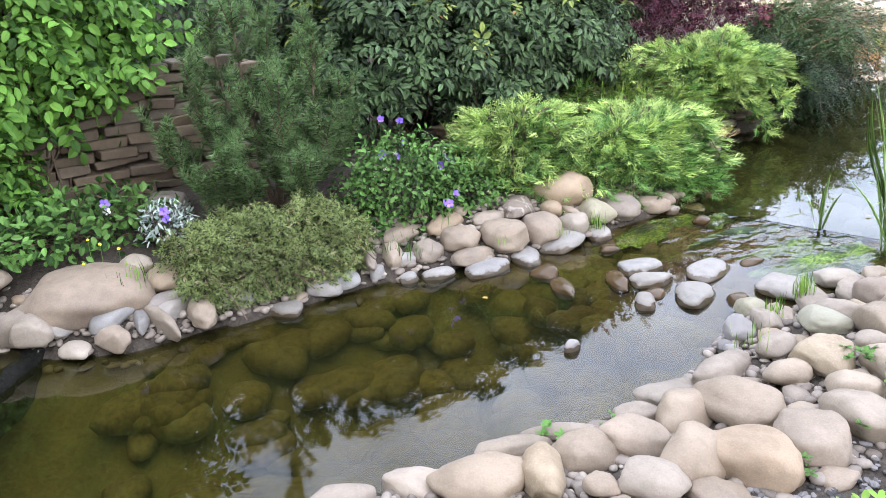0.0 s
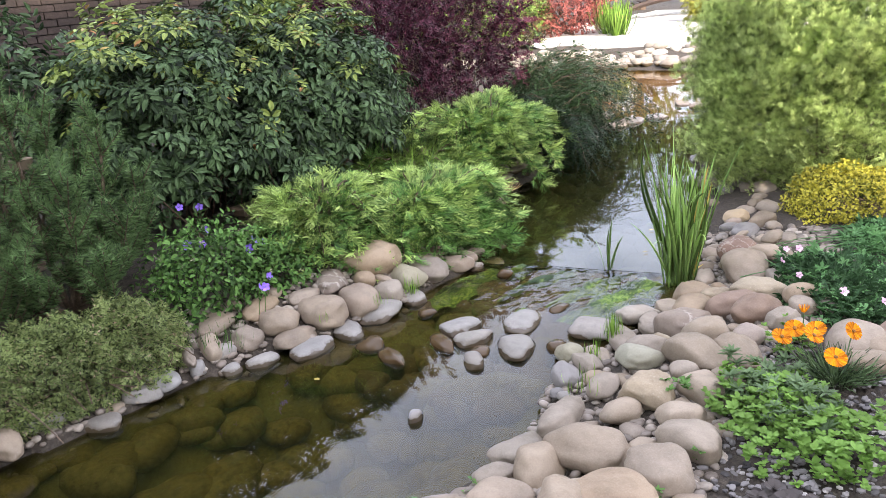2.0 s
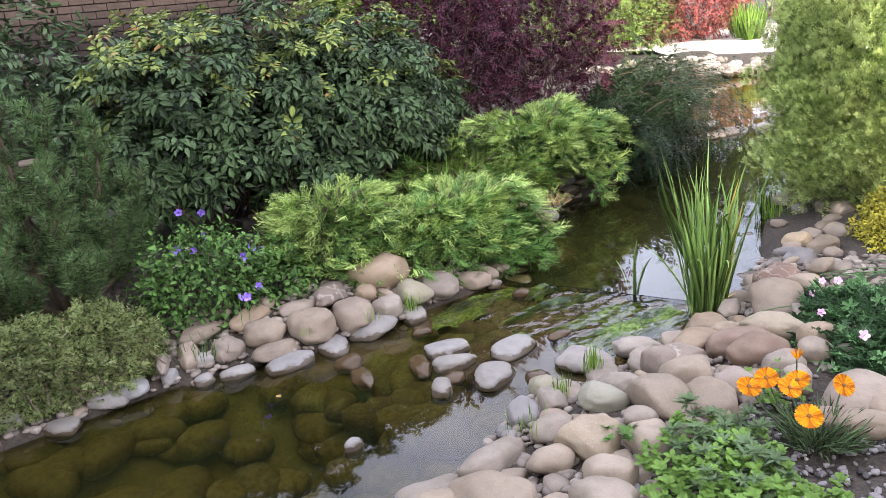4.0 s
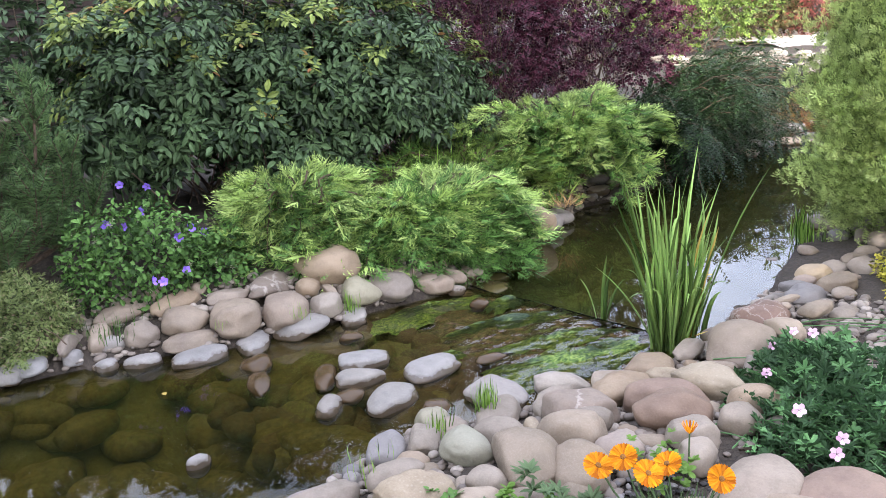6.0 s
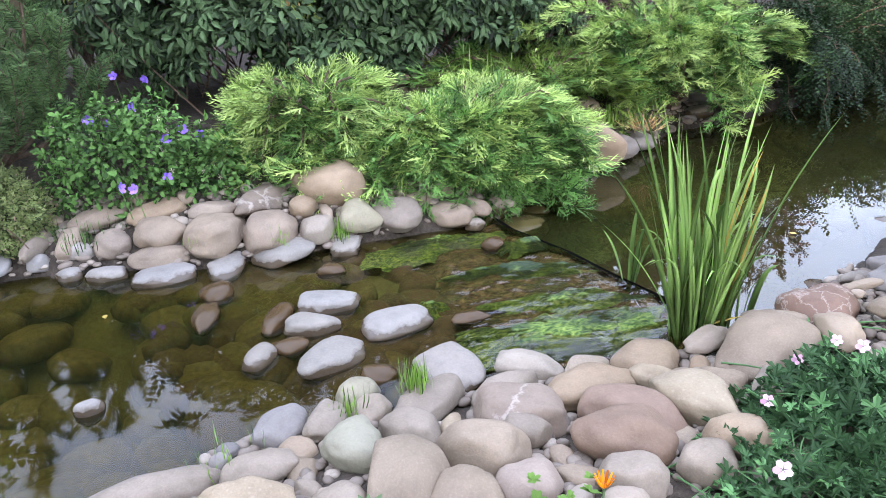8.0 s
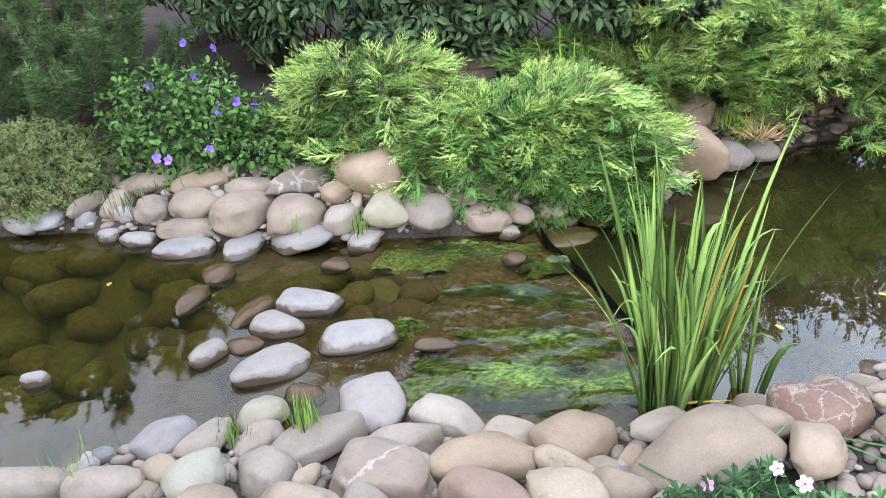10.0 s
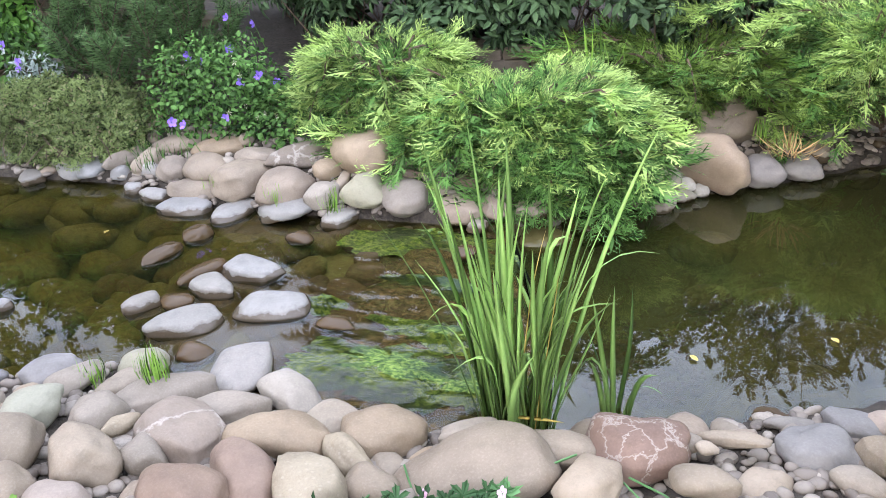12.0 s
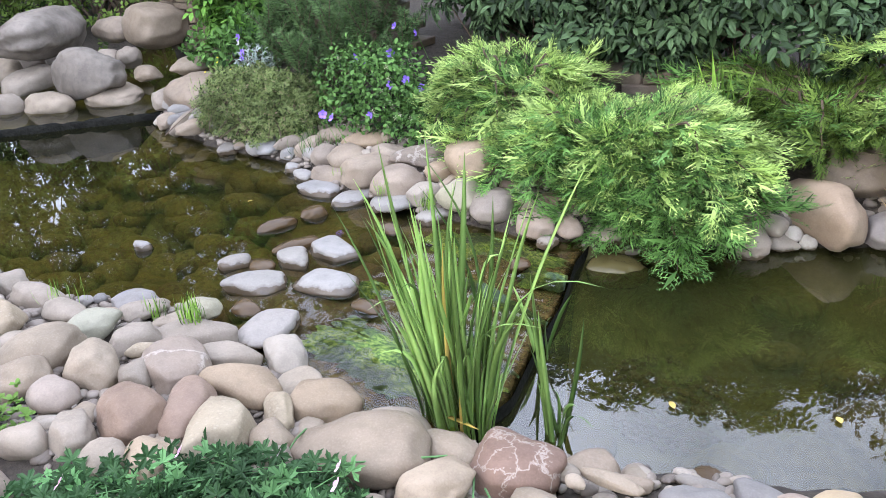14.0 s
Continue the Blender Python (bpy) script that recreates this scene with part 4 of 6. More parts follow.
def mahonia(x, y, rx, ry, top, n, seed, label):
    ob = thing("mahonia_bush", x, y, float(land(x, y)), label, "bush", "shrubs behind the pond")
    pos, out, g = bush_points((x, y, top * .56), (rx, ry, top * .42), n, seed, .6, .22, 2.4, -.9, 2.6)
    keep = pos[:, 2] > .52 + .22 * np.sin(pos[:, 0] * 7 + seed) * np.sin(pos[:, 0] * 3)
    pos, out = pos[keep], out[keep]
    old = pos[:, 2] < top * (.62 + .6 * g.random(len(pos)))
    part("branchwork", stems_to((x, y, .2), pos, g, 40, .006, rx * .3), MAT_BARK, ob, kind="stuff")
    part("foliage", whorls(pos[old], out[old], g, 6, FEATHERS, (.09, .15), .45), LEAF_MAHONIA, ob, kind="stuff")
    part("young_foliage", whorls(pos[~old], out[~old] + (0, 0, .5), g, 5, FEATHERS, (.075, .13), .05), LEAF_MAHONIA_NEW, ob, "yellow-green and bronze young leaves", kind="stuff")
    k = g.choice(np.flatnonzero(old), 9)
    part("bright_foliage", whorls(pos[k] + out[k] * .05, out[k], g, 4, FEATHERS, (.11, .16), .3), LEAF_MAHONIA_NEW, ob, "scattered lime-green and reddish leaves", kind="stuff")
    return ob


mahonia(-.52, 4.98, .84, .6, 1.66, 800, 3, "dense mahonia bush with glossy dark leaves, bronze tips")
mahonia(.40, 4.98, .72, .56, 1.58, 700, 4, "dense mahonia bush with blue-green glossy hanging leaves")

mahonia(1.2, 5.3, .5, .42, 1.25, 320, 5, "dark mahonia bush between the hedge and the barberry")


def fine_bush(name, x, y, z, radii, n, seed, mat, template, size, label, cat, lump=.25, droop=.2, depth=.45, zmin=-.5, stems=60, stem_r=.007, group="shrubs behind the pond", jitter=.9, power=2.2):
    ob = thing(name, x, y, float(land(x, y)), label, cat, group)
    pos, out, g = bush_points((x, y, z), radii, n, seed, depth, lump, 2.6, zmin, power)
    part("branchwork", stems_to((x, y, float(land(x, y))), pos, g, stems, stem_r, min(radii[0], radii[1]) * .3), MAT_BARK, ob, kind="stuff")
    part("foliage", crown_leaves(pos, out, g, template, size, droop, jitter), mat, ob, kind="stuff")
    return ob


# a twig of small leaves, for shrubs with fine foliage
def twig_shape(n=11, leaf=.16, template=OVAL, curve=.25, seed=1):
    g = np.random.default_rng(seed)
    u = np.linspace(.05, 1, n)
    locs = np.stack([0 * u, u, -curve * u * u], 1)
    d = np.stack([np.where(np.arange(n) % 2, 1, -1) * .9, np.full(n, .7), g.uniform(-.2, .5, n)], 1)
    return spread(*template, locs, d, np.tile((0., 0., 1.), (n, 1)) + g.normal(0, .3, (n, 3)), np.full(n, leaf) * g.uniform(.8, 1.2, n))


SMALL_ROUND = (np.array([(0, 0, 0), (-.38, .5, .06), (0, 1, -.08), (.38, .5, .06)]), np.array([(0, 2, 1), (0, 3, 2)]))
TWIG = twig_shape(12, .2, SMALL_ROUND, .1)
TWIG_LONG = twig_shape(20, .085, SMALL_ROUND, .45)
fine_bush("barberry_bush", 1.72, 5.55, .98, (.80, .6, .90), 1900, 11, LEAF_BARBERRY, TWIG, (.09, .16), "dark purple barberry bush with tiny leaves", "bush", .3, -.1)
fine_bush("barberry_bush", 3.1, 5.95, 1.0, (1.0, .65, .95), 2700, 12, LEAF_BARBERRY, TWIG, (.09, .16), "dark purple barberry bush with tiny leaves", "bush", .3, -.1)


# cotoneaster with arching boughs over the water
def cotoneaster(x, y, seed, label, scale=1.0):
    g = np.random.default_rng(seed)
    ob = thing("cotoneaster", x, y, float(land(x, y)), label, "bush", "shrubs behind the pond")
    boughs, locs, yd = [], [], []
    for i in range(80):
        az = g.uniform(-2.2, .4)
        d = np.array((math.cos(az), math.sin(az), g.uniform(.35, 1.5)))
        p = arc((x + g.normal(0, .2), y + g.normal(0, .2), .25), d, g.uniform(.8, 1.75) * scale, g.uniform(.4, .8), 12, .015, g)
        p[:, 2] = np.maximum(p[:, 2], -.05)
        boughs.append(tube(p, np.linspace(.007, .002, 12), 5))
        for j in range(2, 12):
            for _ in range(3):
                locs.append(p[j]); yd.append(unit(p[min(j + 1, 11)] - p[j - 1]) + g.normal(0, .55, 3))
    part("branchwork", join(*boughs), MAT_BARK, ob, kind="stuff")
    part("foliage", spread(*TWIG_LONG, locs, np.array(yd), np.tile((0., 0., 1.), (len(locs), 1)), g.uniform(.16, .28, len(locs))), LEAF_COTON, ob, kind="stuff")


cotoneaster(3.75, 5.55, 5, "dark cotoneaster with arching boughs over the water")
cotoneaster(4.35, 5.9, 6, "dark cotoneaster with long drooping boughs")
cotoneaster(3.05, 5.05, 7, "low dark cotoneaster hanging over the bank", .5)
# grass tufts
def grass(x, y, z, n, h, r, seed, mat=LEAF_GRASS, label="small tuft of green grass between stones", name="grass_tuft", lean=.5):
    g = np.random.default_rng(seed)
    ob = thing(name, x, y, z, label, "grass", "grass tufts by the water")
    az = g.uniform(0, 2 * math.pi, n)
    lo = np.stack([x + r * np.cos(az) * g.random(n), y + r * np.sin(az) * g.random(n), np.full(n, z)], 1)
    yd = np.stack([np.cos(az) * lean * g.random(n), np.sin(az) * lean * g.random(n), np.ones(n)], 1)
    part("turf", spread(*blade_shape(.022, -.25), lo, yd, np.stack([np.cos(az), np.sin(az), 0 * az], 1), h * g.uniform(.5, 1.1, n)), mat, ob, kind="stuff")


SPRAYS = [spray_shape(8, .48, .058, .12, s) for s in range(3)]


def juniper(x, y, rx, ry, top, n, seed, label, tip_share=.42, mat=None, skirt=.35, size=(.062, .118)):
    """A spreading juniper: layered shelves of feathery sprays that arch out and droop at the rim."""
    g = np.random.default_rng(seed)
    gz = float(land(x, y))
    ob = thing("juniper", x, y, gz, label, "bush", "junipers on the far bank")
    loc, yd, tipness, grown = [], [], [], []
    nb = 44
    for i in range(nb):
        az = 2 * math.pi * (i + g.random()) / nb
        reach = g.uniform(.5, 1.05)
        front = max(0, -math.sin(az))
        rise = g.uniform(.6, 1.08) if g.random() < .6 else g.uniform(.25, .7)
        u = np.linspace(0, 1, 14)
        r = reach * (1 + .10 * math.sin(az * 5 + seed) + .08 * math.sin(az * 11 + seed))
        px = x + math.cos(az) * rx * r * u
        py = y + math.sin(az) * ry * r * u
        pz = gz + (top - gz) * rise * np.sin(np.minimum(u * 1.5, 1) * math.pi / 2) - np.maximum(u - .62, 0) ** 1.5 * skirt * reach * (1.2 + 1.6 * front) + .02 * np.sin(u * 9 + i)
        pz = np.maximum(pz, -.02)
        p = np.stack([px, py, pz], 1) + g.normal(0, .012, (14, 3))
        part("bough", tube(p, np.linspace(.010, .002, 14), 5), MAT_BARK, ob)
        t = unit(np.gradient(p, axis=0))
        m = int(n / nb * (.4 + reach) / 1.2)
        s = g.uniform(.12, 1.0, m) ** .7
        k = np.clip((s * 13).astype(int), 0, 12)
        base = p[k] + (p[k + 1] - p[k]) * (s * 13 - k)[:, None]
        sidev = np.cross(t[k], (0, 0, 1))
        off = g.normal(0, 1, m)
        base = base + sidev * (off * .055)[:, None] + np.stack([0 * off, 0 * off, -np.abs(off) * .018 + g.normal(0, .012, m)], 1)
        d = t[k] * (1, 1, .35) + sidev * (off * .75)[:, None] + np.stack([g.normal(0, .3, m), g.normal(0, .3, m), g.uniform(-.15, .6, m)], 1)
        q = 7                                    # plumes that end the bough
        plume = t[-1] * (1, 1, .2) + np.stack([g.normal(0, .45, q), g.normal(0, .45, q), g.uniform(-.1, .6, q)], 1)
        base, d, s = np.concatenate([base, p[g.integers(10, 14, q)]]), np.concatenate([d, plume]), np.concatenate([s, np.full(q, 1.1)])
        m += q
        grown.append(np.where(s > 1.05, 1.55, 1.0))
        loc.append(base); yd.append(d); tipness.append(s * 1.0 + g.normal(0, .14, m) + d[:, 2] * .3 + (base[:, 2] - gz) / (top - gz) * .4)
    loc, yd, tipness = np.concatenate(loc), np.concatenate(yd), np.concatenate(tipness)
    tip = tipness > np.quantile(tipness, 1 - tip_share)
    zd = np.array((0, 0, 1.)) + g.normal(0, .5, (len(loc), 3))
    sz = g.uniform(*size, len(loc)) * np.concatenate(grown)
    for sel, nm, mt, lb in ((~tip, "foliage", mat or LEAF_JUNIPER, ""), (tip, "young_foliage", LEAF_JUNIPER_TIP if tip_share > .15 else LEAF_JUNIPER, "bright golden-green shoot tips")):
        idx = np.flatnonzero(sel)
        groups = [spread(*SPRAYS[k], loc[idx[k::3]], yd[idx[k::3]], zd[idx[k::3]], sz[idx[k::3]]) for k in range(3)]
        part(nm, join(*groups), mt, ob, lb, kind="stuff")
    return ob


juniper(.26, 3.88, .72, .47, .46, 6000, 21, "spreading golden-tipped juniper hanging over the bank", .30, skirt=.6)
juniper(-.34, 4.05, .52, .38, .57, 2500, 22, "golden-tipped juniper leaning over a tan boulder", .42, skirt=.5)
juniper(1.92, 4.64, .90, .58, .66, 7000, 23, "spreading golden juniper with arching feathery boughs", .42, skirt=.55)
juniper(.5, 3.84, .46, .34, .26, 2300, 25, "low green juniper skirt touching the water", .12, skirt=.3)
juniper(.98, 4.5, .66, .34, .48, 2900, 24, "low green juniper between two golden ones", .12, LEAF_JUNIPER_DARK, .3)
grass(1.45, 4.1, .1, 70, .12, .1, 240, leaf_mat("dry_needles", (.35, .20, .08), (.52, .36, .18), .7, .2), "dry brown dead juniper twigs", "dead_twigs", 3.5)


# mountain pine with upright shoots
def pine(x, y, seed, label):
    g = np.random.default_rng(seed)
    gz = float(land(x, y))
    ob = thing("pine", x, y, gz, label, "pine", "shrubs behind the pond")
    leaders = [(-.12, -.05, 1.36), (.30, -.02, 1.14), (-.36, .0, 1.0), (.12, .16, 1.2), (.40, -.1, .84), (-.5, .1, .72), (-.02, -.24, .95), (.22, -.22, .70), (-.28, -.22, .66), (.5, .12, .6), (-.12, .3, 1.2), (.3, .3, 1.0), (.05, -.34, .55), (-.4, -.1, .5)]
    wood, locs, yd = [], [], []
    for lx, ly, h in leaders:
        u = np.linspace(0, 1, 10)[:, None]
        e = np.array((x + lx, y + ly, h))
        b = np.array((x + lx * .15, y + ly * .15, gz))
        mid = np.array((x + lx * .9, y + ly * .9, gz + (h - gz) * .35))
        p = (1 - u) ** 2 * b + 2 * u * (1 - u) * mid + u ** 2 * e
        wood = [tube(p, np.linspace(.017, .005, 10), 6)]
        shoots = [(p[9] - np.array((0, 0, .16)), np.array((g.normal(0, .08), g.normal(0, .08), 1)), .17)]
        for k in range(3, 10):
            for _ in range(4):
                az = g.uniform(0, 2 * math.pi)
                shoots.append((p[k] - np.array((0, 0, .03)), np.array((math.cos(az) * .6, math.sin(az) * .6, g.uniform(.5, 1.2))), g.uniform(.10, .2)))
        for st, d, ln in shoots:
            q = arc(st, d, ln, -.12, 5, 0, g)
            wood.append(tube(q, np.linspace(.004, .0025, 5), 5))
            n = int(ln * 1350)
            s = g.random(n)
            t = unit(q[-1] - q[0])
            r = unit(np.cross(t, g.normal(size=(n, 3))))
            locs.append(q[0] + (q[-1] - q[0]) * s[:, None]); yd.append(r * g.uniform(.8, 1.1, (n, 1)) + t * .6)
        part("branch", join(*wood), MAT_BARK, ob)
    locs, yd = np.concatenate(locs), np.concatenate(yd)
    nv = np.array([(-.05, 0, 0), (.05, 0, 0), (0, 1, .06)])
    part("needle_mass", spread(nv, np.array([(0, 1, 2)]), locs, yd, g.normal(size=(len(locs), 3)), g.uniform(.032, .052, len(locs))), LEAF_PINE, ob, kind="stuff")


pine(-1.78, 4.3, 31, "young mountain pine with upright bristly green shoots")


# flowers
def petals(n, w, length, cup=.3, notch=.0, rings=1):
    """An open flower of n petals, one unit across its radius, facing +z."""
    vs, fs = [], []
    for r in range(rings):
        for i in range(n):
            a = 2 * math.pi * (i + r * .5) / n
            ca, sa = math.cos(a), math.sin(a)
            k = len(vs)
            for px, py, pz in ((.0, .06, 0), (-w, .55, cup * .45 + r * .05), (w, .55, cup * .45 + r * .05), (-w * .62, .92, cup + r * .05), (w * .62, .92, cup + r * .05), (0, 1 - notch, cup + r * .04), (0, .5, cup * .32)):
                vs.append((px * ca - py * sa, px * sa + py * ca, pz))
            fs += [(k, k + 6, k + 1), (k, k + 2, k + 6), (k + 1, k + 6, k + 3), (k + 6, k + 5, k + 3), (k + 6, k + 4, k + 5), (k + 6, k + 2, k + 4)]
    return np.array(vs) * length, np.array(fs)


def bloom(parent, shape, mat, p, face, size, name="flower", label=""):
    z = unit(np.asarray(face, float)); x = unit(np.cross((.3, .9, .1), z)); y = np.cross(z, x)
    v = shape[0] * size
    return part(name, (v[:, :1] * x + v[:, 1:2] * y + v[:, 2:] * z + np.asarray(p), shape[1]), mat, parent, label)


BELL = petals(5, .42, 1, .45, .04)
STAR5 = petals(5, .40, 1, .18, .03)
DAISY = petals(16, .13, 1, .10, .0, 2)


def campanula(x, y, seed):
    g = np.random.default_rng(seed)
    ob = thing("campanula", x, y, float(land(x, y)), "bushy campanula with fresh green leaves and violet bell flowers", "flowering plant", "plants on the far bank")
    pa, oa, _ = bush_points((x - .1, y + .02, .30), (.36, .27, .30), 2900, seed, .5, .28, 3.0, -.5)
    pb, ob2, _ = bush_points((x + .27, y - .05, .22), (.24, .2, .20), 1400, seed + 1, .5, .28, 3.0, -.5)
    pos, out = np.concatenate([pa, pb]), np.concatenate([oa, ob2])
    part("branchwork", stems_to((x, y, .12), pos, g, 90, .003, .15), LEAF_CAMPANULA, ob, kind="stuff")
    part("foliage", crown_leaves(pos, out, g, OVAL, (.02, .038), .1, .9), LEAF_CAMPANULA, ob, kind="stuff")
    buds = pos[g.choice(len(pos), 70)] + np.array((0, 0, .03))
    part("seed_mass", spread(*petals(5, .16, 1, .2), buds, g.normal(size=(70, 3)) + (0, 0, .2), g.normal(size=(70, 3)), np.full(70, .014)), leaf_mat("dry_calyx", (.35, .36, .22), (.55, .52, .38), .7, .3), ob, kind="stuff")
    for fx, fy, fz in ((-1.18, 4.20, .655), (-1.05, 4.22, .625), (-1.13, 4.08, .54), (-1.30, 4.0, .52), (-1.22, 3.98, .50), (-1.0, 3.92, .42), (-.93, 3.96, .44), (-1.20, 3.60, .33), (-1.15, 3.62, .31), (-1.02, 3.76, .30), (-.86, 4.0, .40)):
        f = bloom(ob, BELL, PETAL_PURPLE, (fx, fy, fz), (g.normal(0, .5), -.8, g.uniform(-.1, .6)), g.uniform(.021, .028))
        part("flower_stalk", tube(arc((fx + .02, fy + .06, fz - .16), (-.02, -.06, .16), .17, 0, 5), .0018, 4), LEAF_CAMPANULA, ob)


campanula(-1.08, 4.0, 41)


# low mat plants
def mat_plant(x, y, rx, ry, h, n, seed, label):
    g = np.random.default_rng(seed)
    z0 = float(land(x, y))
    ob = thing("ground_cover", x, y, z0, label, "ground cover", "plants on the far bank")
    pos, out, _ = bush_points((x, y, z0 + .02), (rx, ry, h), n, seed, .3, .3, 3.5, -.35)
    part("branchwork", stems_to((x, y, z0), pos, g, 60, .003, rx * .5), MAT_BARK, ob, kind="stuff")
    sprig = twig_shape(9, .5, (SMALL_ROUND[0] * (.45, 1, 1), SMALL_ROUND[1]), .05, 3)
    part("foliage", crown_leaves(pos, out, g, sprig, (.022, .045), -.1, 1.0), LEAF_MAT_PLANT, ob, kind="stuff")


mat_plant(-2.14, 3.9, .32, .26, .25, 4200, 51, "grey-green cushion of ground cover over the bank")
mat_plant(-1.80, 3.88, .27, .24, .24, 3800, 52, "grey-green ground cover with dry pinkish patches")

# shrub and herbs by the old wall
fine_bush("climbing_shrub", -2.85, 4.97, 1.22, (.76, .34, .54), 1150, 61, LEAF_VINE, pinnate(3, (.30, .12, .2), .26, .36), (.13, .22), "light green shrub with feathery leaves over the wall", "shrub", .3, .4, .5, -.9, 70)
fine_bush("climbing_shrub", -3.2, 4.85, .62, (.36, .26, .48), 480, 62, LEAF_VINE, pinnate(3, (.30, .12, .2), .26, .36), (.11, .19), "low light green shrub beside the stone wall", "shrub", .3, .3, .5, -.6, 40)
fine_bush("herb_clump", -2.75, 4.42, .32, (.5, .22, .2), 1100, 63, LEAF_CAMPANULA, OVAL, (.035, .06), "mixed green herbs at the foot of the wall", "herbs", .35, .0, .6, -.3, 60, .003)
fine_bush("silver_herb", -2.38, 4.2, .34, (.13, .11, .12), 330, 64, leaf_mat("leaf_silver", (.20, .26, .22), (.38, .45, .40), .7, .2), NARROW, (.03, .05), "small silvery-leaved herb by the wall", "herbs", .3, 0, .6, -.3, 30, .003)
fine_bush("mahonia_bush", -1.35, 5.75, 1.0, (.6, .4, .75), 420, 65, LEAF_MAHONIA, FEATHERS[1], (.14, .2), "dark glossy mahonia behind the pine", "bush", .2, .6)
for k, (fx, fy, fz, m1, m2) in enumerate(((-2.62, 4.28, .47, PETAL_PURPLE, PETAL_WHITE), (-2.40, 4.12, .42, PETAL_PURPLE, PETAL_PURPLE))):
    pan = thing("pansy", fx, fy + .02, float(land(fx, fy)), "violet and white pansy on a thin stalk", "flower", "pansies by the wall")
    part("stalk", tube([(fx, fy + .02, float(land(fx, fy))), (fx, fy + .02, fz - .1), (fx, fy, fz)], .002, 4), LEAF_CAMPANULA, pan)
    bloom(pan, STAR5, m1, (fx, fy, fz + .02), (0, -1, .35), .026)
    bloom(pan, STAR5, m2, (fx, fy - .01, fz - .012), (.1, -1, .2), .02, "lower_petals")


# sword-leaved iris in the running water
def sword(base, lean_x, lean_y, height, width, curl, twist, bow=0.0):
    u = np.linspace(0, 1, 12)
    d = np.array((lean_x, lean_y, 0.0))
    over = np.maximum(u - .55, 0) ** 2 * curl * 2.2
    sidebow = np.array((-lean_y, lean_x, 0)) * bow
    p = np.array(base) + np.outer(u ** 1.35, d) + np.outer(u - over, (0, 0, height)) + np.outer(over * 1.3, d) + np.outer(np.sin(u * math.pi) * u, sidebow)
    w = width * np.array((.6, .78, .92, 1, 1, 1, .97, .9, .8, .62, .38, .02))
    az = math.atan2(lean_y, lean_x) + math.pi / 2 + twist
    ang = az + twist * u * .8
    sd = np.stack([np.cos(ang), np.sin(ang), 0 * u], 1)
    fw = unit(np.cross(sd, (0, 0, 1)))
    L, R, M, K = p - sd * w[:, None] / 2, p + sd * w[:, None] / 2, p + fw * w[:, None] * .13, p - fw * w[:, None] * .05
    v = np.concatenate([L, M, R, K])
    f = []
    for i in range(11):
        for a, b in ((0, 12), (12, 24), (24, 36), (36, 0)):
            f.append((a + i, b + i, b + i + 1, a + i + 1))
    return v, np.array(f)


def iris(x, y, z, n, h0, h1, spread_r, lean, seed, label):
    g = np.random.default_rng(seed)
    ob = thing("iris_plant", x, y, z, label, "water plant", "irises in the stream")
    for i in range(n):
        r = math.sqrt(g.random())
        az = g.uniform(0, 2 * math.pi)
        bx, by = x + spread_r * r * math.cos(az), y + spread_r * .75 * r * math.sin(az)
        h = g.uniform(h0, h1) * (1 - .25 * r * g.random())
        ln = lean * (.25 + r) * g.uniform(.5, 1.15) * h
        a2 = az + g.normal(0, .95)
        dry = g.random() < .025
        part("leaf", sword((bx, by, z), ln * math.cos(a2), ln * math.sin(a2) * .8, h, g.uniform(.013, .024), g.choice((0, .15, .3, .9)) * g.random(), g.uniform(-.8, .8), g.normal(0, .3)), LEAF_DRY if dry else LEAF_IRIS, ob, "dry yellow leaf" if dry else "", True)


iris(.59, 2.30, -.1, 100, .46, .96, .10, .29, 71, "tall iris clump with green sword leaves in the stream")
iris(.60, 2.74, -.05, 5, .22, .36, .03, .3, 72, "small young iris sprig in the running water")
iris(.85, 2.42, -.2, 9, .35, .62, .04, .25, 73, "small iris sprig standing in the lower pond")
for bx, by, bz, lx, ly, h in ((.54, 2.32, -.05, -.24, .1, .46), (.6, 2.24, .03, .12, -.02, .02)):
    part("leaf", sword((bx, by, bz), lx, ly, h, .016, .12, .3), LEAF_DRY if h < .1 else LEAF_IRIS, bpy.data.objects["iris_plant"], "", True)


# ---------- near bank planting ----------
def lobed_leaf():
    """A round leaf cut into five toothed lobes."""
    v, f = [(0, .42, -.06)], []
    for lobe in range(5):
        mid = math.radians(-124 + 62 * lobe)
        for off, r, z in ((-27, .34, .02), (-17, .74, .07), (-7, .80, .05), (0, 1.04, .0), (7, .80, .05), (17, .74, .07)):
            a = mid + math.radians(off)
            v.append((math.sin(a) * r * .56, .42 + math.cos(a) * r * .56, z))
    f = [(0, k, k + 1) for k in range(1, len(v) - 1)]
    return np.array(v), np.array(f)


def leaf_parts(ob, meshes, mat, pos, yd, zd, sz, most):
    """Leaves as parts of their own; those past most are joined."""
    base = np.array(ob.location)
    for i in range(min(most, len(pos))):
        y = unit(yd[i]); x = unit(np.cross(y, zd[i])); z = np.cross(x, y)
        q = new("leaf", meshes[i % len(meshes)])
        q.parent = ob
        q.matrix_basis = Matrix(
            [[x[k] * sz[i], y[k] * sz[i], z[k] * sz[i], pos[i][k] - base[k]] for k in range(3)] + [[0, 0, 0, 1]])
    if len(pos) > most:
        part("foliage", spread(*lobed_leaf(), pos[most:], yd[most:], zd[most:], sz[most:]), mat, ob, kind="stuff")


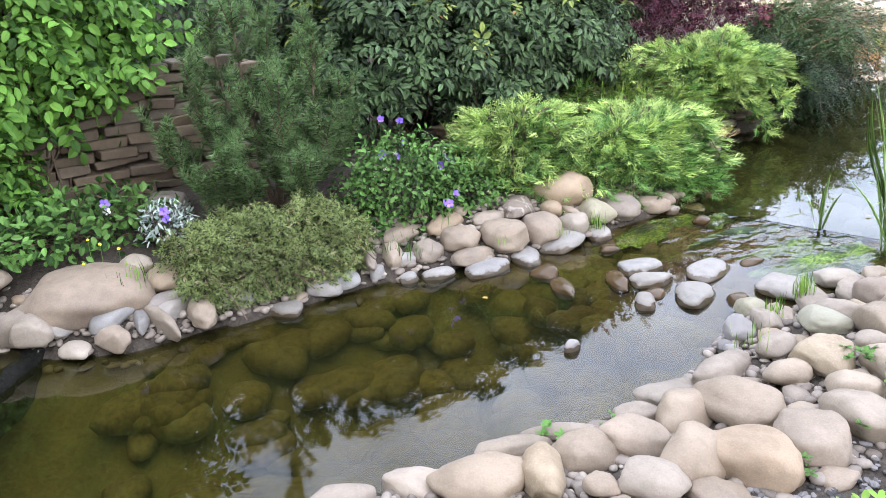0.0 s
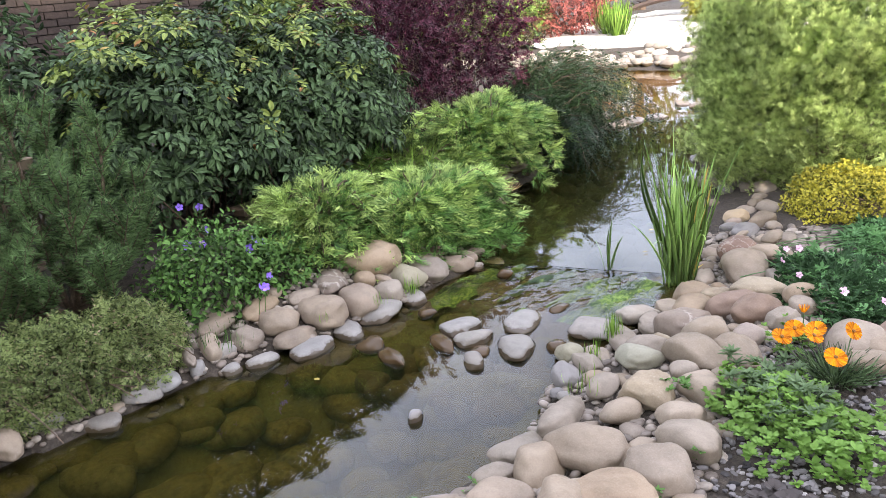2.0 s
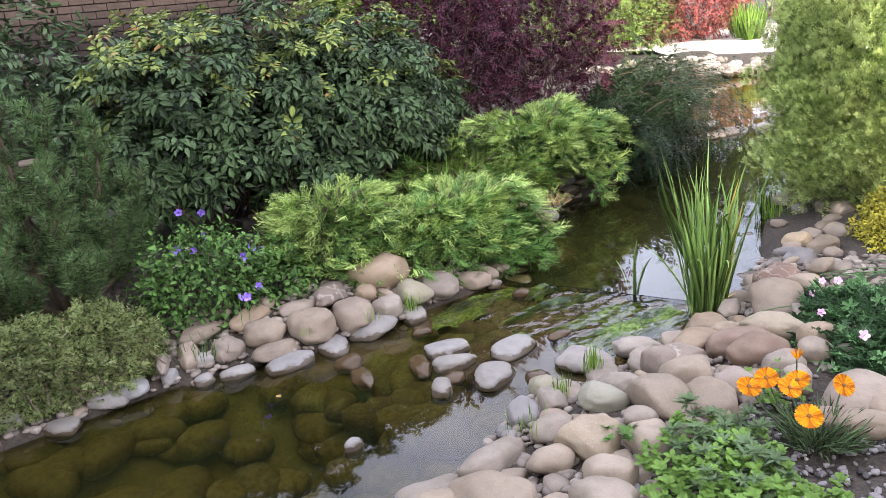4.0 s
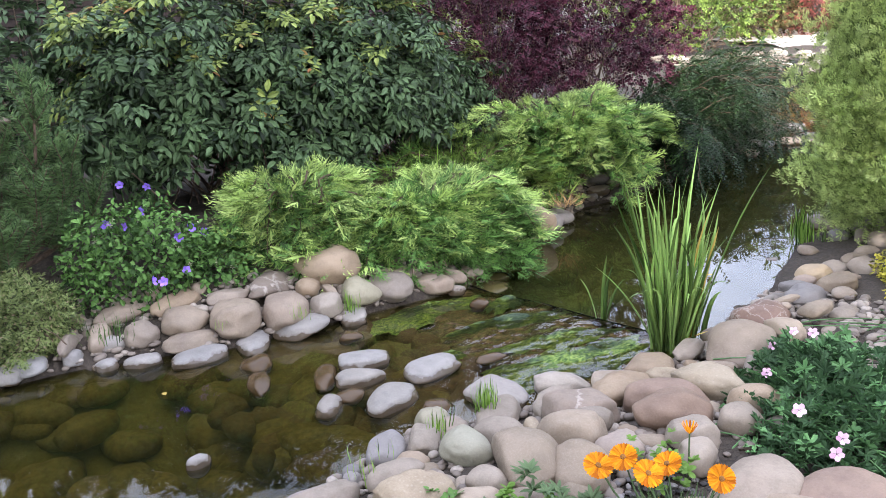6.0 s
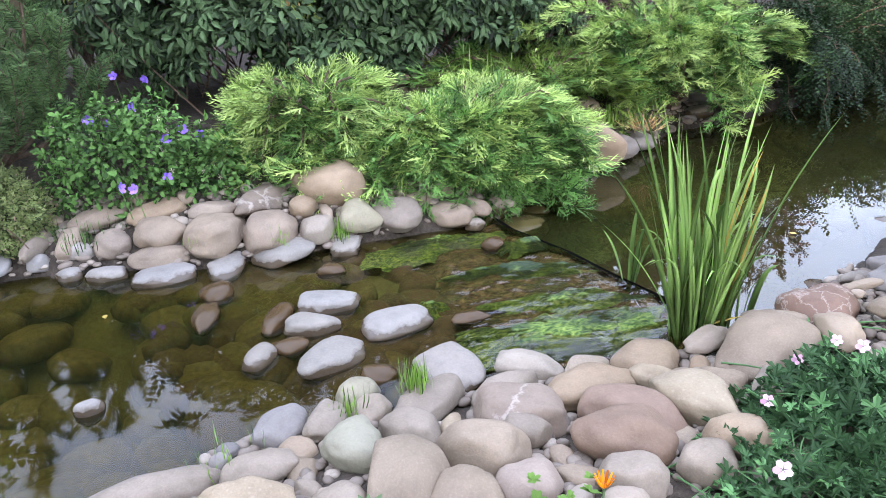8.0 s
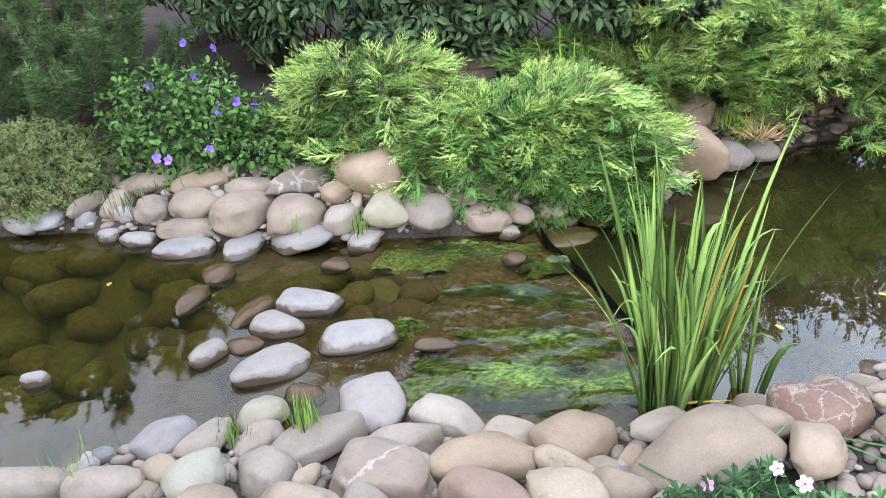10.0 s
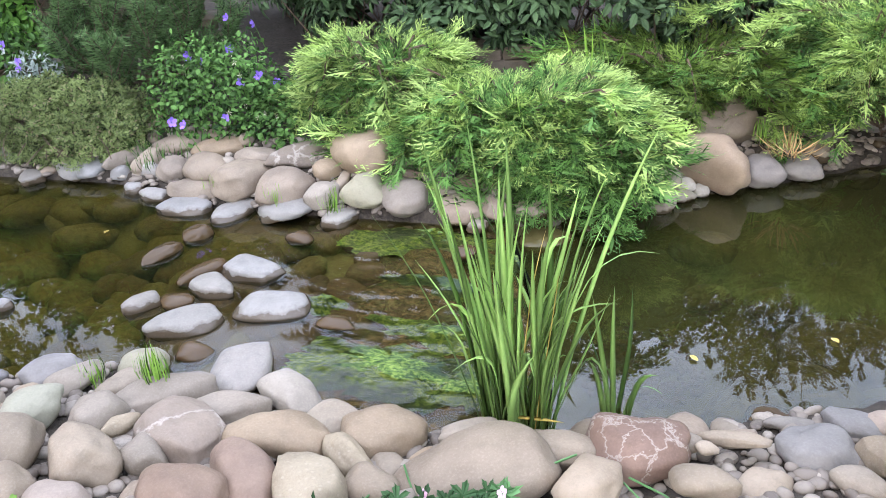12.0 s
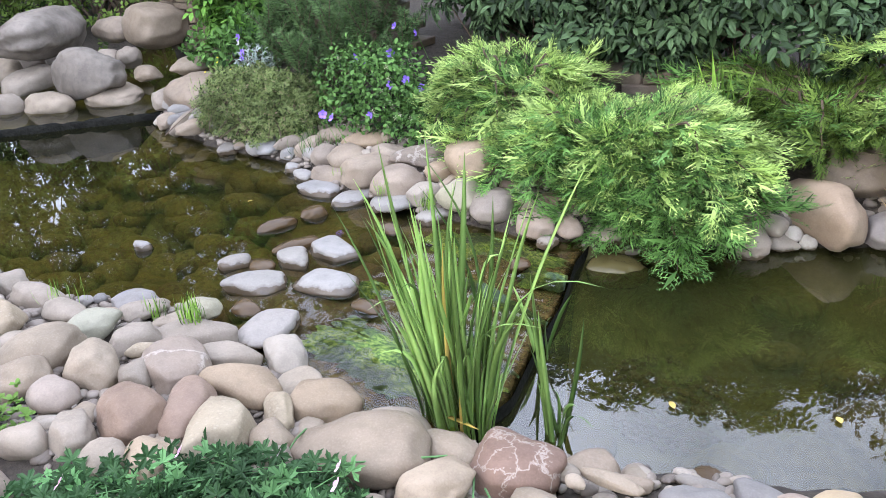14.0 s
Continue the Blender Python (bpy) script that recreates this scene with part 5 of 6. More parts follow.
LOBED = []
for k in range(4):
    lv2, lf2 = lobed_leaf()
    lv2 = lv2 + np.random.default_rng(k).normal(0, .02, lv2.shape)
    LOBED.append(mesh_np("leaf", lv2, lf2))
    LOBED[-1].materials.append(LEAF_GERANIUM)


def geranium(x, y, rx, ry, h, turn, n, seed, flowers=()):
    g = np.random.default_rng(seed)
    z0 = float(land(x, y))
    ob = thing("cranesbill", x, y, z0, "leafy cranesbill with cut green leaves and pink flowers", "flowering plant", "plants on the near bank")
    pos, out, _ = bush_points((0, 0, 0), (rx, ry, h), n, seed, .5, .25, 3, -.2)
    c, s = math.cos(turn), math.sin(turn)
    R = np.array(((c, -s, 0), (s, c, 0), (0, 0, 1)))
    pos, out = pos @ R.T + (x, y, z0 + .01), out @ R.T
    part("branchwork", stems_to((x, y, z0), pos, g, 130, .003, .2), LEAF_GERANIUM, ob, kind="stuff")
    yd = out * (1, 1, .3) + g.normal(0, .4, (len(pos), 3))
    zd, sz = out * .5 + (0, 0, 1.1) + g.normal(0, .25, (len(pos), 3)), g.uniform(.042, .07, len(pos))
    leaf_parts(ob, LOBED, LEAF_GERANIUM, pos, yd, zd, sz, 290)
    for fx, fy, fz, sz in flowers:
        bloom(ob, STAR5, PETAL_PINK, (fx, fy, fz), (-.45 + g.normal(0, .2), -.5, .6), sz)
        part("flower_stalk", tube([(fx + .02, fy + .02, fz - .14), (fx + .005, fy + .01, fz - .05), (fx, fy, fz)], .0016, 4), LEAF_GERANIUM, ob)


geranium(.42, 1.43, .44, .25, .085, .6, 1050, 81, ((.16, 1.35, .24, .022), (.70, 1.71, .22, .02), (.12, 1.18, .24, .02), (.66, 1.76, .22, .017), (.5, 1.72, .22, .016), (.04, 1.14, .24, .02), (.30, 1.58, .23, .018)))

geranium(1.28, 1.46, .32, .17, .07, .3, 320, 82)


def gazania(x, y, seed):
    g = np.random.default_rng(seed)
    z0 = float(land(x, y))
    ob = thing("gazania", x, y, z0, "gazania with narrow grey-green leaves and open orange flowers", "flowering plant", "plants on the near bank")
    n = 420
    az = g.uniform(0, 2 * math.pi, n)
    yd = np.stack([np.cos(az) * .7, np.sin(az) * .7, g.uniform(.5, 2.0, n)], 1)
    lo = np.stack([x + np.cos(az) * g.uniform(0, .09, n), y + np.sin(az) * g.uniform(0, .09, n), np.full(n, z0)], 1)
    part("foliage", spread(*leaf_shape(.026, .02, .3), lo, yd, np.array((0, 0, 1.)) + g.normal(0, .3, (n, 3)), g.uniform(.06, .13, n)), LEAF_GREY, ob, kind="stuff")
    for fx, fy, fz in ((-.585, 1.36, .32), (-.525, 1.335, .335), (-.50, 1.275, .31), (-.42, 1.29, .30), (-.35, 1.18, .29), (-.56, 1.18, .27)):
        face = (-.3 + g.normal(0, .2), -.3 + g.normal(0, .2), .85)
        f = bloom(ob, DAISY, PETAL_ORANGE, (fx, fy, fz), face, g.uniform(.037, .042))
        dv = unit(np.array(face))
        bloom(f, (ICO2_V * (1, 1, .5), ICO2_F), DISC, np.array((fx, fy, fz)) + dv * .006, face, .0075, "flower_disc")
        part("flower_stalk", tube([(x + (fx - x) * .3, y + (fy - y) * .3, z0), (x + (fx - x) * .8, y + (fy - y) * .8, z0 + .12), (fx, fy, fz)], .0026, 5), LEAF_GREY, ob)


gazania(-.47, 1.19, 91)
bud = thing("gazania_bud", -.24, 1.39, .1, "half-closed orange gazania flower on a tall stalk", "flower")
part("stalk", tube([(-.24, 1.39, .1), (-.24, 1.39, .2), (-.24, 1.39, .28)], .0026, 5), LEAF_GREY, bud)
bloom(bud, petals(12, .14, 1, 1.4), PETAL_ORANGE, (-.24, 1.39, .28), (0, 0, 1), .022)


def rosettes(name, spots, per, size, mat, template, seed, label, cat, group, height=.05):
    """A patch of low leafy rosettes, each a part."""
    g = np.random.default_rng(seed)
    cx, cy = np.mean([s[0] for s in spots]), np.mean([s[1] for s in spots])
    ob = thing(name, cx, cy, float(land(cx, cy)), label, cat, group)
    meshes = []
    for k in range(5):
        b = 2 * math.pi * np.arange(per) / per * 1.62 + g.random(per)
        yd = np.stack([np.cos(b), np.sin(b), .15 + .9 * np.arange(per) / per], 1)
        lo = np.stack([0 * b, 0 * b, .012 * np.arange(per) / per], 1)
        rv, rf = spread(*template, lo * 0, yd, np.array((0, 0, 1.)) - yd * .4 + g.normal(0, .15, lo.shape), g.uniform(*size, per))
        meshes.append(mesh_np("rosette", rv, np.where(rf % len(template[0]) == 0, 0, rf)))
        meshes[-1].materials.append(mat)
    for sx, sy, sr, cnt in spots:
        for _ in range(cnt):
            a, r = g.uniform(0, 2 * math.pi), sr * math.sqrt(g.random())
            qx, qy = sx + r * math.cos(a), sy + r * math.sin(a)
            q = new("rosette", meshes[g.integers(5)])
            q.parent = ob
            q.matrix_basis = pose(qx - cx, qy - cy, float(land(qx, qy)) + g.uniform(.01, height + .02) - float(land(cx, cy)), g.uniform(-14, 14), g.uniform(-14, 14), g.uniform(0, 360)) @ Matrix.Scale(g.uniform(.75, 1.3), 4)
    return ob


rosettes("herb_patch", [(-.84, 1.32, .20, 190), (-1.02, 1.16, .22, 210), (-.96, .98, .22, 120), (-.30, 1.42, .10, 30)], 10, (.014, .026), LEAF_HERB, leaf_shape(.28, .06, .1, .4), 101, "bright green low herbs on dark soil", "herbs", "plants on the near bank", .1)
rosettes("herb_patch", [(-.75, 1.36, .16, 60), (-.92, 1.18, .12, 40)], 12, (.025, .04), LEAF_GREY, NARROW, 102, "fine grey-green herbs among the rosettes", "herbs", "plants on the near bank", .12)
for hx, hy in ((-.9, 1.62), (-1.49, 1.38), (-1.22, 1.38), (-1.63, 2.0), (-1.87, 2.02)):
    rosettes("seedling", [(hx, hy, .05, 7 if hx > -1 else 4)], 9, (.014, .028), LEAF_CAMPANULA, leaf_shape(.24, .06, .1, .2), int(-hx * 100), "light green seedling growing between the stones", "seedling", "seedlings between stones", .06)
rosettes("coral_bells", [(-1.40, 1.05, .12, 34)], 8, (.025, .042), leaf_mat("leaf_dark_purple_green", (.014, .012, .014), (.07, .06, .055), .5, .1), ROUND, 103, "dark purple-leaved low plant on black soil", "ground cover", "plants on the near bank", .07)
rosettes("herb_patch", [(-1.60, 1.13, .10, 34)], 9, (.02, .034), LEAF_GRASS, leaf_shape(.24, .06, .1, .3), 104, "lime-green low herbs beside slate chips", "herbs", "plants on the near bank", .05)
yg = thing("gazania", -.88, .78, float(land(-.88, .78)), "small gazania with a bright yellow flower", "flowering plant", "plants on the near bank")
part("flower_stalk", tube([(-.88, .78, float(land(-.88, .78))), (-.89, .78, .22), (-.9, .78, .3)], .0026, 5), LEAF_GREY, yg)
bloom(yg, DAISY, PETAL_YELLOW, (-.9, .78, .3), (-.3, -.3, .85), .024)
butter = thing("buttercup", -2.72, 4.14, float(land(-2.72, 4.14)), "low buttercup with tiny yellow flowers by the boulder", "flower", "plants on the far bank")
for bx, by, bz in ((-2.79, 4.1, .29), (-2.7, 4.14, .35), (-2.62, 4.17, .30), (-2.74, 4.18, .37)):
    part("flower_stalk", tube([(-2.72, 4.16, float(land(-2.72, 4.14))), (bx, by + .01, bz - .08), (bx, by, bz)], .0014, 4), LEAF_CAMPANULA, butter)
    bloom(butter, STAR5, PETAL_YELLOW, (bx, by, bz), (0, -.6, .7), .008)
fine_bush("golden_shrub", 1.88, 1.79, .12, (.38, .35, .25), 12000, 111, LEAF_GOLD, SMALL_ROUND, (.014, .025), "round golden-yellow shrub with small leaves", "shrub", .2, -.1, .3, -.5, 12, .005, "plants on the near bank")


def fan_shape():
    """A flat fan of scaly twiglets, one unit long."""
    v, f = [(0, 0, 0)], []
    for i, (a, ln) in enumerate(((-48, .7), (-14, .95), (16, 1.0), (46, .75))):
        a = math.radians(a)
        c, s, w = math.cos(a) * ln, math.sin(a) * ln, .10
        z = .08 * math.sin(i * 2.3)
        v += [(s - w * math.cos(a), c + w * math.sin(a), z), (s + w * math.cos(a), c - w * math.sin(a), z)]
        k = 1 + 2 * i
        f.append((0, k + 1, k))
    return np.array(v), np.array(f)


def thuja(x, y, r, top, n, seed, label):
    g = np.random.default_rng(seed)
    z0 = float(land(x, y))
    ob = thing("thuja", x, y, z0, label, "conifer", "plants on the near bank")
    pos, out, _ = bush_points((x, y, top * .48), (r, r, top * .53), n, seed, .18, .30, 8.0, -.97, 3.4)
    part("branchwork", stems_to((x, y, z0), pos, g, 24, .012, .12), MAT_BARK, ob, kind="stuff")
    yd = out * .75 + np.array((0, 0, .75)) + g.normal(0, .34, pos.shape)
    part("foliage", spread(*fan_shape(), pos, yd, out + g.normal(0, .45, pos.shape), g.uniform(.022, .042, len(pos))), LEAF_THUJA, ob, kind="stuff")


thuja(3.0, 2.15, .90, 1.55, 150000, 121, "large rounded thuja with dense bright green sprays")
thuja(4.9, 2.5, .95, 1.5, 9000, 122, "rounded thuja in full sun behind another")


for k, (tx, ty, tz, cnt, hh) in enumerate(((-.42, 2.14, .08, 60, .12), (-.62, 2.12, .06, 40, .10), (-.62, 3.37, .08, 16, .08), (-.38, 3.38, .05, 40, .10), (-.98, 3.44, .1, 14, .05), (2.35, 3.0, -.08, 70, .22), (2.2, 2.85, -.05, 50, .16), (-.95, 1.98, .12, 25, .08), (-2.62, 3.95, .2, 30, .12), (1.35, 4.3, .1, 40, .12))):
    grass(tx, ty, tz, cnt, hh, .05 if k < 5 else .1, 200 + k)
grass(.6, 4.3, .38, 26, .24, .25, 230, LEAF_GRASS, "long thin grass growing through the junipers", lean=.9)
grass(-1.4, 3.75, .1, 160, .09, .22, 232, LEAF_CAMPANULA, "short dark grass under the pine", lean=.9)

# ---------- beyond the lower pond ----------
LEAF_DIM = leaf_mat("leaf_brownish_green", (.03, .045, .015), (.13, .12, .05), .5, .25)
LEAF_GOLD_FAR = leaf_mat("leaf_golden_green", (.08, .12, .02), (.38, .38, .07), .5, .3)
for k, (x, y, r, h, m, nm, lb) in enumerate(((12.6, 10.6, 1.0, .8, LEAF_RED, "barberry_bush", "red-leaved barberry bush in the sun"), (11.2, 11.2, 1.0, .8, LEAF_DIM, "round_shrub", "green shrub with a reddish flush"),
                                             (15.1, 7.85, .8, .55, LEAF_GOLD_FAR, "golden_conifer", "low golden-green conifer beyond the pond"), (17.6, 8.6, 1.0, .8, LEAF_GOLD_FAR, "golden_conifer", "golden-green conifer beyond the pond"),
                                             (8.6, 10.2, 1.3, 1.1, LEAF_FAR, "round_shrub", "dark green shrub behind the pond"))):
    fine_bush(nm, x, y, h * .8 + .2, (r, r, h), 1500, 300 + k, m, TWIG, (.14, .26), lb, "bush", .3, -.1, .45, -.6, 50, .012, "shrubs beyond the pond")
for k, (x, y) in enumerate(((12.0, 8.9), (12.4, 9.3), (6.3, 4.1))):
    grass(x, y, float(land(x, y)), 160, .7 if k < 2 else .3, .25, 330 + k, LEAF_GRASS, "arching clump of bright green grass", "grass_clump", .9)


def tree(x, y, h, r, seed, label, lean=0.0):
    g = np.random.default_rng(seed)
    ob = thing("tree", x, y, .2, label, "tree", "trees behind the garden")
    trunk = tube([(x, y, .1), (x + .1, y, h * .25), (x + lean, y + .1, h * .6), (x + lean * 1.5, y, h * .85)], [.16, .13, .09, .03], 9)
    limbs, pos, out = [trunk], [], []
    for i in range(26):
        az, zz = g.uniform(0, 2 * math.pi), g.uniform(.28, .8) * h
        e = np.array((x + lean + math.cos(az) * r * g.uniform(.5, 1), y + math.sin(az) * r * g.uniform(.5, 1), zz + g.uniform(.2, .35) * h * .6))
        u = np.linspace(0, 1, 5)[:, None]
        limbs.append(tube(np.array((x + lean * .5, y, zz)) * (1 - u) + e * u, np.linspace(.05, .012, 5), 5))
        p, o, _ = bush_points(e, (r * .42, r * .42, r * .34), 50, seed * 50 + i, .7, .3, 2, -.9)
        pos.append(p); out.append(o)
    part("trunk", join(*limbs), MAT_BARK, ob)
    part("crown", crown_leaves(np.concatenate(pos), np.concatenate(out), g, TWIG, (.3, .5), .3, .8), LEAF_FAR, ob, kind="stuff")


for k, (x, y, h, r) in enumerate(((12.5, 14.5, 4.5, 1.8), (16.0, 14.0, 5.0, 2.0), (20, 12.5, 5.0, 2.0), (9.0, 13.5, 4.2, 1.7), (23, 9.5, 4.5, 1.9), (5.5, 11.5, 3.0, 1.3))):
    tree(x, y, h, r, 400 + k, "leafy green garden tree behind the far pond")


# footbridge beyond the far shrubs
def bridge(x, y):
    ob = thing("footbridge", x, y, .3, "dark wooden arched footbridge in the garden", "bridge")
    wood = plain_mat("bridge_wood", (.05, .03, .022), .7, .3, 20, .4)
    u = np.linspace(-1, 1, 15)
    d = np.array((.62, -.78))
    for side in (-.45, .45):
        nx, ny = -d[1] * side, d[0] * side
        for dz, nm, r in ((.95, "handrail", .045), (.42, "beam", .07)):
            part(nm, tube(np.stack([x + nx + d[0] * u * 2, y + ny + d[1] * u * 2, .3 + dz - .45 * u * u], 1), r, 6), wood, ob)
        for q in np.linspace(-.9, .9, 9):
            bx, by, bz = x + nx + d[0] * q * 2, y + ny + d[1] * q * 2, .3 - .45 * q * q
            part("baluster", tube([(bx, by, bz + .42), (bx, by, bz + .95)], .02, 5), wood, ob)
    for q in np.linspace(-.95, .95, 24):
        bx, by, bz = x + d[0] * q * 2, y + d[1] * q * 2, .3 + .46 - .45 * q * q
        part("plank", tube([(bx + d[1] * .5, by - d[0] * .5, bz), (bx - d[1] * .5, by + d[0] * .5, bz)], .05, 4), wood, ob)


bridge(17.0, 9.9)

# smaller stones that fill the gaps of the banks
g = np.random.default_rng(15)
for i in range(2600):
    near_side = g.random() < .68
    x = g.uniform(-2.7, 2.1) if near_side else g.uniform(-3.1, .5)
    d = g.uniform(.02, .72 if x < .6 else .5) if near_side else g.uniform(.0, .4)
    y = float(near_y(x)) - d if near_side else float(far_y(x)) + d
    a = g.uniform(.035, .095)
    if all((x - q[0]) ** 2 + (y - q[1]) ** 2 > ((q[2] + a) * .86) ** 2 for q in placed):
        S(("near", "far", "pale", "tan", "red")[g.choice(5, p=(.4, .2, .2, .1, .1))] if x < .6 else "near", x, y, float(land(x, y)) + a * .05, a * 1.1, a * g.uniform(.65, .95), a * .5, g.uniform(-90, 90))

heaps = {}


def heap(kind, x, y, z, a, b, c, rot):
    """A stone too far off to be told apart, kept for a joined heap."""
    placed.append((x, y, (a + b) / 2))
    v = stone_verts(ICO2_V, len(placed), a, b, c, .82, .2)
    r = math.radians(rot)
    v = np.stack([v[:, 0] * math.cos(r) - v[:, 1] * math.sin(r) + x, v[:, 0] * math.sin(r) + v[:, 1] * math.cos(r) + y, v[:, 2] + z], 1)
    heaps.setdefault(kind, []).append((v, ICO2_F))


g = np.random.default_rng(16)
for i in range(400):
    x = g.uniform(2.2, 5.4)
    y = float(near_y(x)) - g.uniform(-.03, .5)
    a = g.uniform(.06, .14)
    if all((x - q[0]) ** 2 + (y - q[1]) ** 2 > ((q[2] + a) * .85) ** 2 for q in placed):
        heap("near" if g.random() < .6 else "grey", x, y, float(land(x, y)) + a * .1, a * 1.1, a * g.uniform(.65, .95), a * .5, g.uniform(-90, 90))

for i in range(500):
    x = g.uniform(.75, 3.4)
    y = float(far_y(x)) + g.uniform(-.03, .32)
    a = g.uniform(.035, .10)
    if all((x - q[0]) ** 2 + (y - q[1]) ** 2 > ((q[2] + a) * .85) ** 2 for q in placed):
        heap("near" if g.random() < .6 else "grey", x, y, float(land(x, y)) + a * .1, a * 1.1, a * g.uniform(.65, .95), a * .5, g.uniform(-90, 90))

# sunlit stones round the far pond, and the row across the narrows
g = np.random.default_rng(77)
for x, y, a in ((4.38, 5.13, .2), (4.75, 5.0, .17), (5.05, 4.95, .2), (5.4, 4.8, .16), (4.1, 4.9, .14), (5.8, 4.3, .15), (5.0, 4.0, .15), (6.2, 4.6, .16), (5.3, 4.05, .13), (4.6, 3.95, .13), (6.3, 4.9, .15), (4.1, 3.72, .14), (3.6, 3.5, .13), (5.4, 5.45, .15)):
    S("near" if g.random() < .6 else "grey", x, y, LOW - .005, a, a * g.uniform(.6, .8), a * .3, g.uniform(-60, 60))
for i in range(210):
    u = i / 209
    k = g.random() ** 1.5
    if u < .45:
        x = 7.6 + u / .45 * 2.0 + g.normal(0, .1); y = 8.9 - u / .45 * 1.5 + .1 + k * 1.3
    else:
        x = 9.75 + k * 1.6 + (u - .45); y = 7.6 - (u - .45) / .55 * 3.4 + g.normal(0, .15)
    a = g.uniform(.07, .17)
    heap("white" if g.random() < .3 else "pale", x, y, .0 + .18 * min(k * 2, 1) + a * .1, a, a * g.uniform(.6, .9), a * g.uniform(.38, .55), g.uniform(-90, 90))

for i in range(90):
    u = g.random()
    if u < .4:
        x = 7.6 + u / .4 * 2.0; y = 8.8 - u / .4 * 1.5 + g.uniform(-.08, .2)
    else:
        x = 9.62 + (u - .4) + g.normal(0, .1); y = 7.5 - (u - .4) / .6 * 3.4
    a = g.uniform(.08, .17)
    heap("pale", x, y, LOW + .03 + g.uniform(0, .08), a, a * g.uniform(.6, .9), a * .5, g.uniform(-90, 90))
for kind, pieces in heaps.items():
    hp = part("bank_stones", join(*pieces), STONE[kind], smooth=True)
    tagged(hp, "heap of rounded stones along the lower pond", "stones", kind="stuff")

# ---------- walls ----------
MAT_LEDGESTONE = stone_mat("wall_stone_brown", (.17, .135, .10), (.085, .066, .05), wet=False)
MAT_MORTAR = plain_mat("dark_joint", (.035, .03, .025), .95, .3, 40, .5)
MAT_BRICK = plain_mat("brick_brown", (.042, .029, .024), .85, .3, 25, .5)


def box(x0, x1, y0, y1, z0, z1):
    v = [(x, y, z) for x in (x0, x1) for y in (y0, y1) for z in (z0, z1)]
    return np.array(v, float), np.array([(0, 1, 3, 2), (4, 6, 7, 5), (0, 4, 5, 1), (2, 3, 7, 6), (0, 2, 6, 4), (1, 5, 7, 3)])


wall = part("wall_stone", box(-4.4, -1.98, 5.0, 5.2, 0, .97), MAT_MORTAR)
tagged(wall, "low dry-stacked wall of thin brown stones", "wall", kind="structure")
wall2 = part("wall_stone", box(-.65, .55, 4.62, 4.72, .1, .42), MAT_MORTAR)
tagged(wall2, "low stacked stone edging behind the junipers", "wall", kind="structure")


def wedge(w, d, h, seed):
    g2 = np.random.default_rng(seed)
    v, f = box(-w / 2, w / 2, -d / 2, d / 2, -h / 2, h / 2)
    v = v + g2.normal(0, .006, v.shape)
    bm = bmesh.new()
    vs = [bm.verts.new(p) for p in v]
    for q in f:
        bm.faces.new([vs[i] for i in q])
    bmesh.ops.bevel(bm, geom=bm.edges[:], offset=.006, segments=1, affect="EDGES")
    me = bpy.data.meshes.new("wall_stone")
    bm.to_mesh(me); bm.free()
    me.materials.append(MAT_LEDGESTONE)
    return me


WEDGES = [wedge(w, .2, h, i) for i, (w, h) in enumerate(((.2, .05), (.28, .045), (.15, .055), (.24, .06), (.33, .05)))]
g = np.random.default_rng(5)
for parent, x0, x1, yy, z0, z1 in ((wall, -4.3, -1.85, 4.95, .2, 1.02), (wall2, -.6, .5, 4.6, .3, .42)):
    z = z0
    while z < z1:
        x = x0 + g.uniform(0, .1)
        while x < x1:
            k = g.integers(5)
            w = (.2, .28, .15, .24, .33)[k]
            st = new("wall_block", WEDGES[k])
            st.parent = parent
            st.matrix_basis = pose(x + w / 2, yy + g.normal(0, .012), z, g.normal(0, 2), g.normal(0, 2.5), g.normal(0, 4))
            x += w + .008
        z += .056

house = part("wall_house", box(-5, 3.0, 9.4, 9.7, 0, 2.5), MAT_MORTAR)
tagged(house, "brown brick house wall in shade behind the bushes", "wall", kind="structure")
eave = part("roof_eave", box(-5.3, 3.3, 8.7, 9.9, 2.5, 2.62), MAT_MORTAR)
tagged(eave, "dark overhanging roof eave of the house", "roof", kind="structure")
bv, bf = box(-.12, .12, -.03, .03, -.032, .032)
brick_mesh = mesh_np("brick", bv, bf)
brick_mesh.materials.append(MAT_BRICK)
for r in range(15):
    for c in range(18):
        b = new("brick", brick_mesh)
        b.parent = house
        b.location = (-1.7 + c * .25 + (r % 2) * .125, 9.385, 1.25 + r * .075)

# unseen wall added behind the walker, to cast shade over the stream
shade_house = part("shade_wall_south", box(-24, -3.2, -9.0, -8.5, 0, 15), plain_mat("pale_render", (.62, .58, .52), .9, .1, 12, .3))
tagged(shade_house, "tall pale wall, unseen, added behind the path to cast shade", "wall", kind="structure")

# hedge and trees added to the west, to block bright sky from the water's reflection
for k, (x, y, r, h) in enumerate(((-7.9, 5.2, 1.7, 2.3), (-6.2, 5.6, 1.0, 1.3), (-6.8, 7.4, 1.2, 1.5), (-6.6, 3.4, 1.0, 1.2), (-5.0, 8.0, 1.2, 1.3))):
    fine_bush("hedge_shrub", x, y, h * .8, (r, r, h), int(900 * r * r), 350 + k, LEAF_FAR, TWIG, (.2, .32), "tall dark green hedge shrub added to darken the water's reflection", "bush", .25, -.1, .5, -.8, 40, .015, "hedge round the garden")
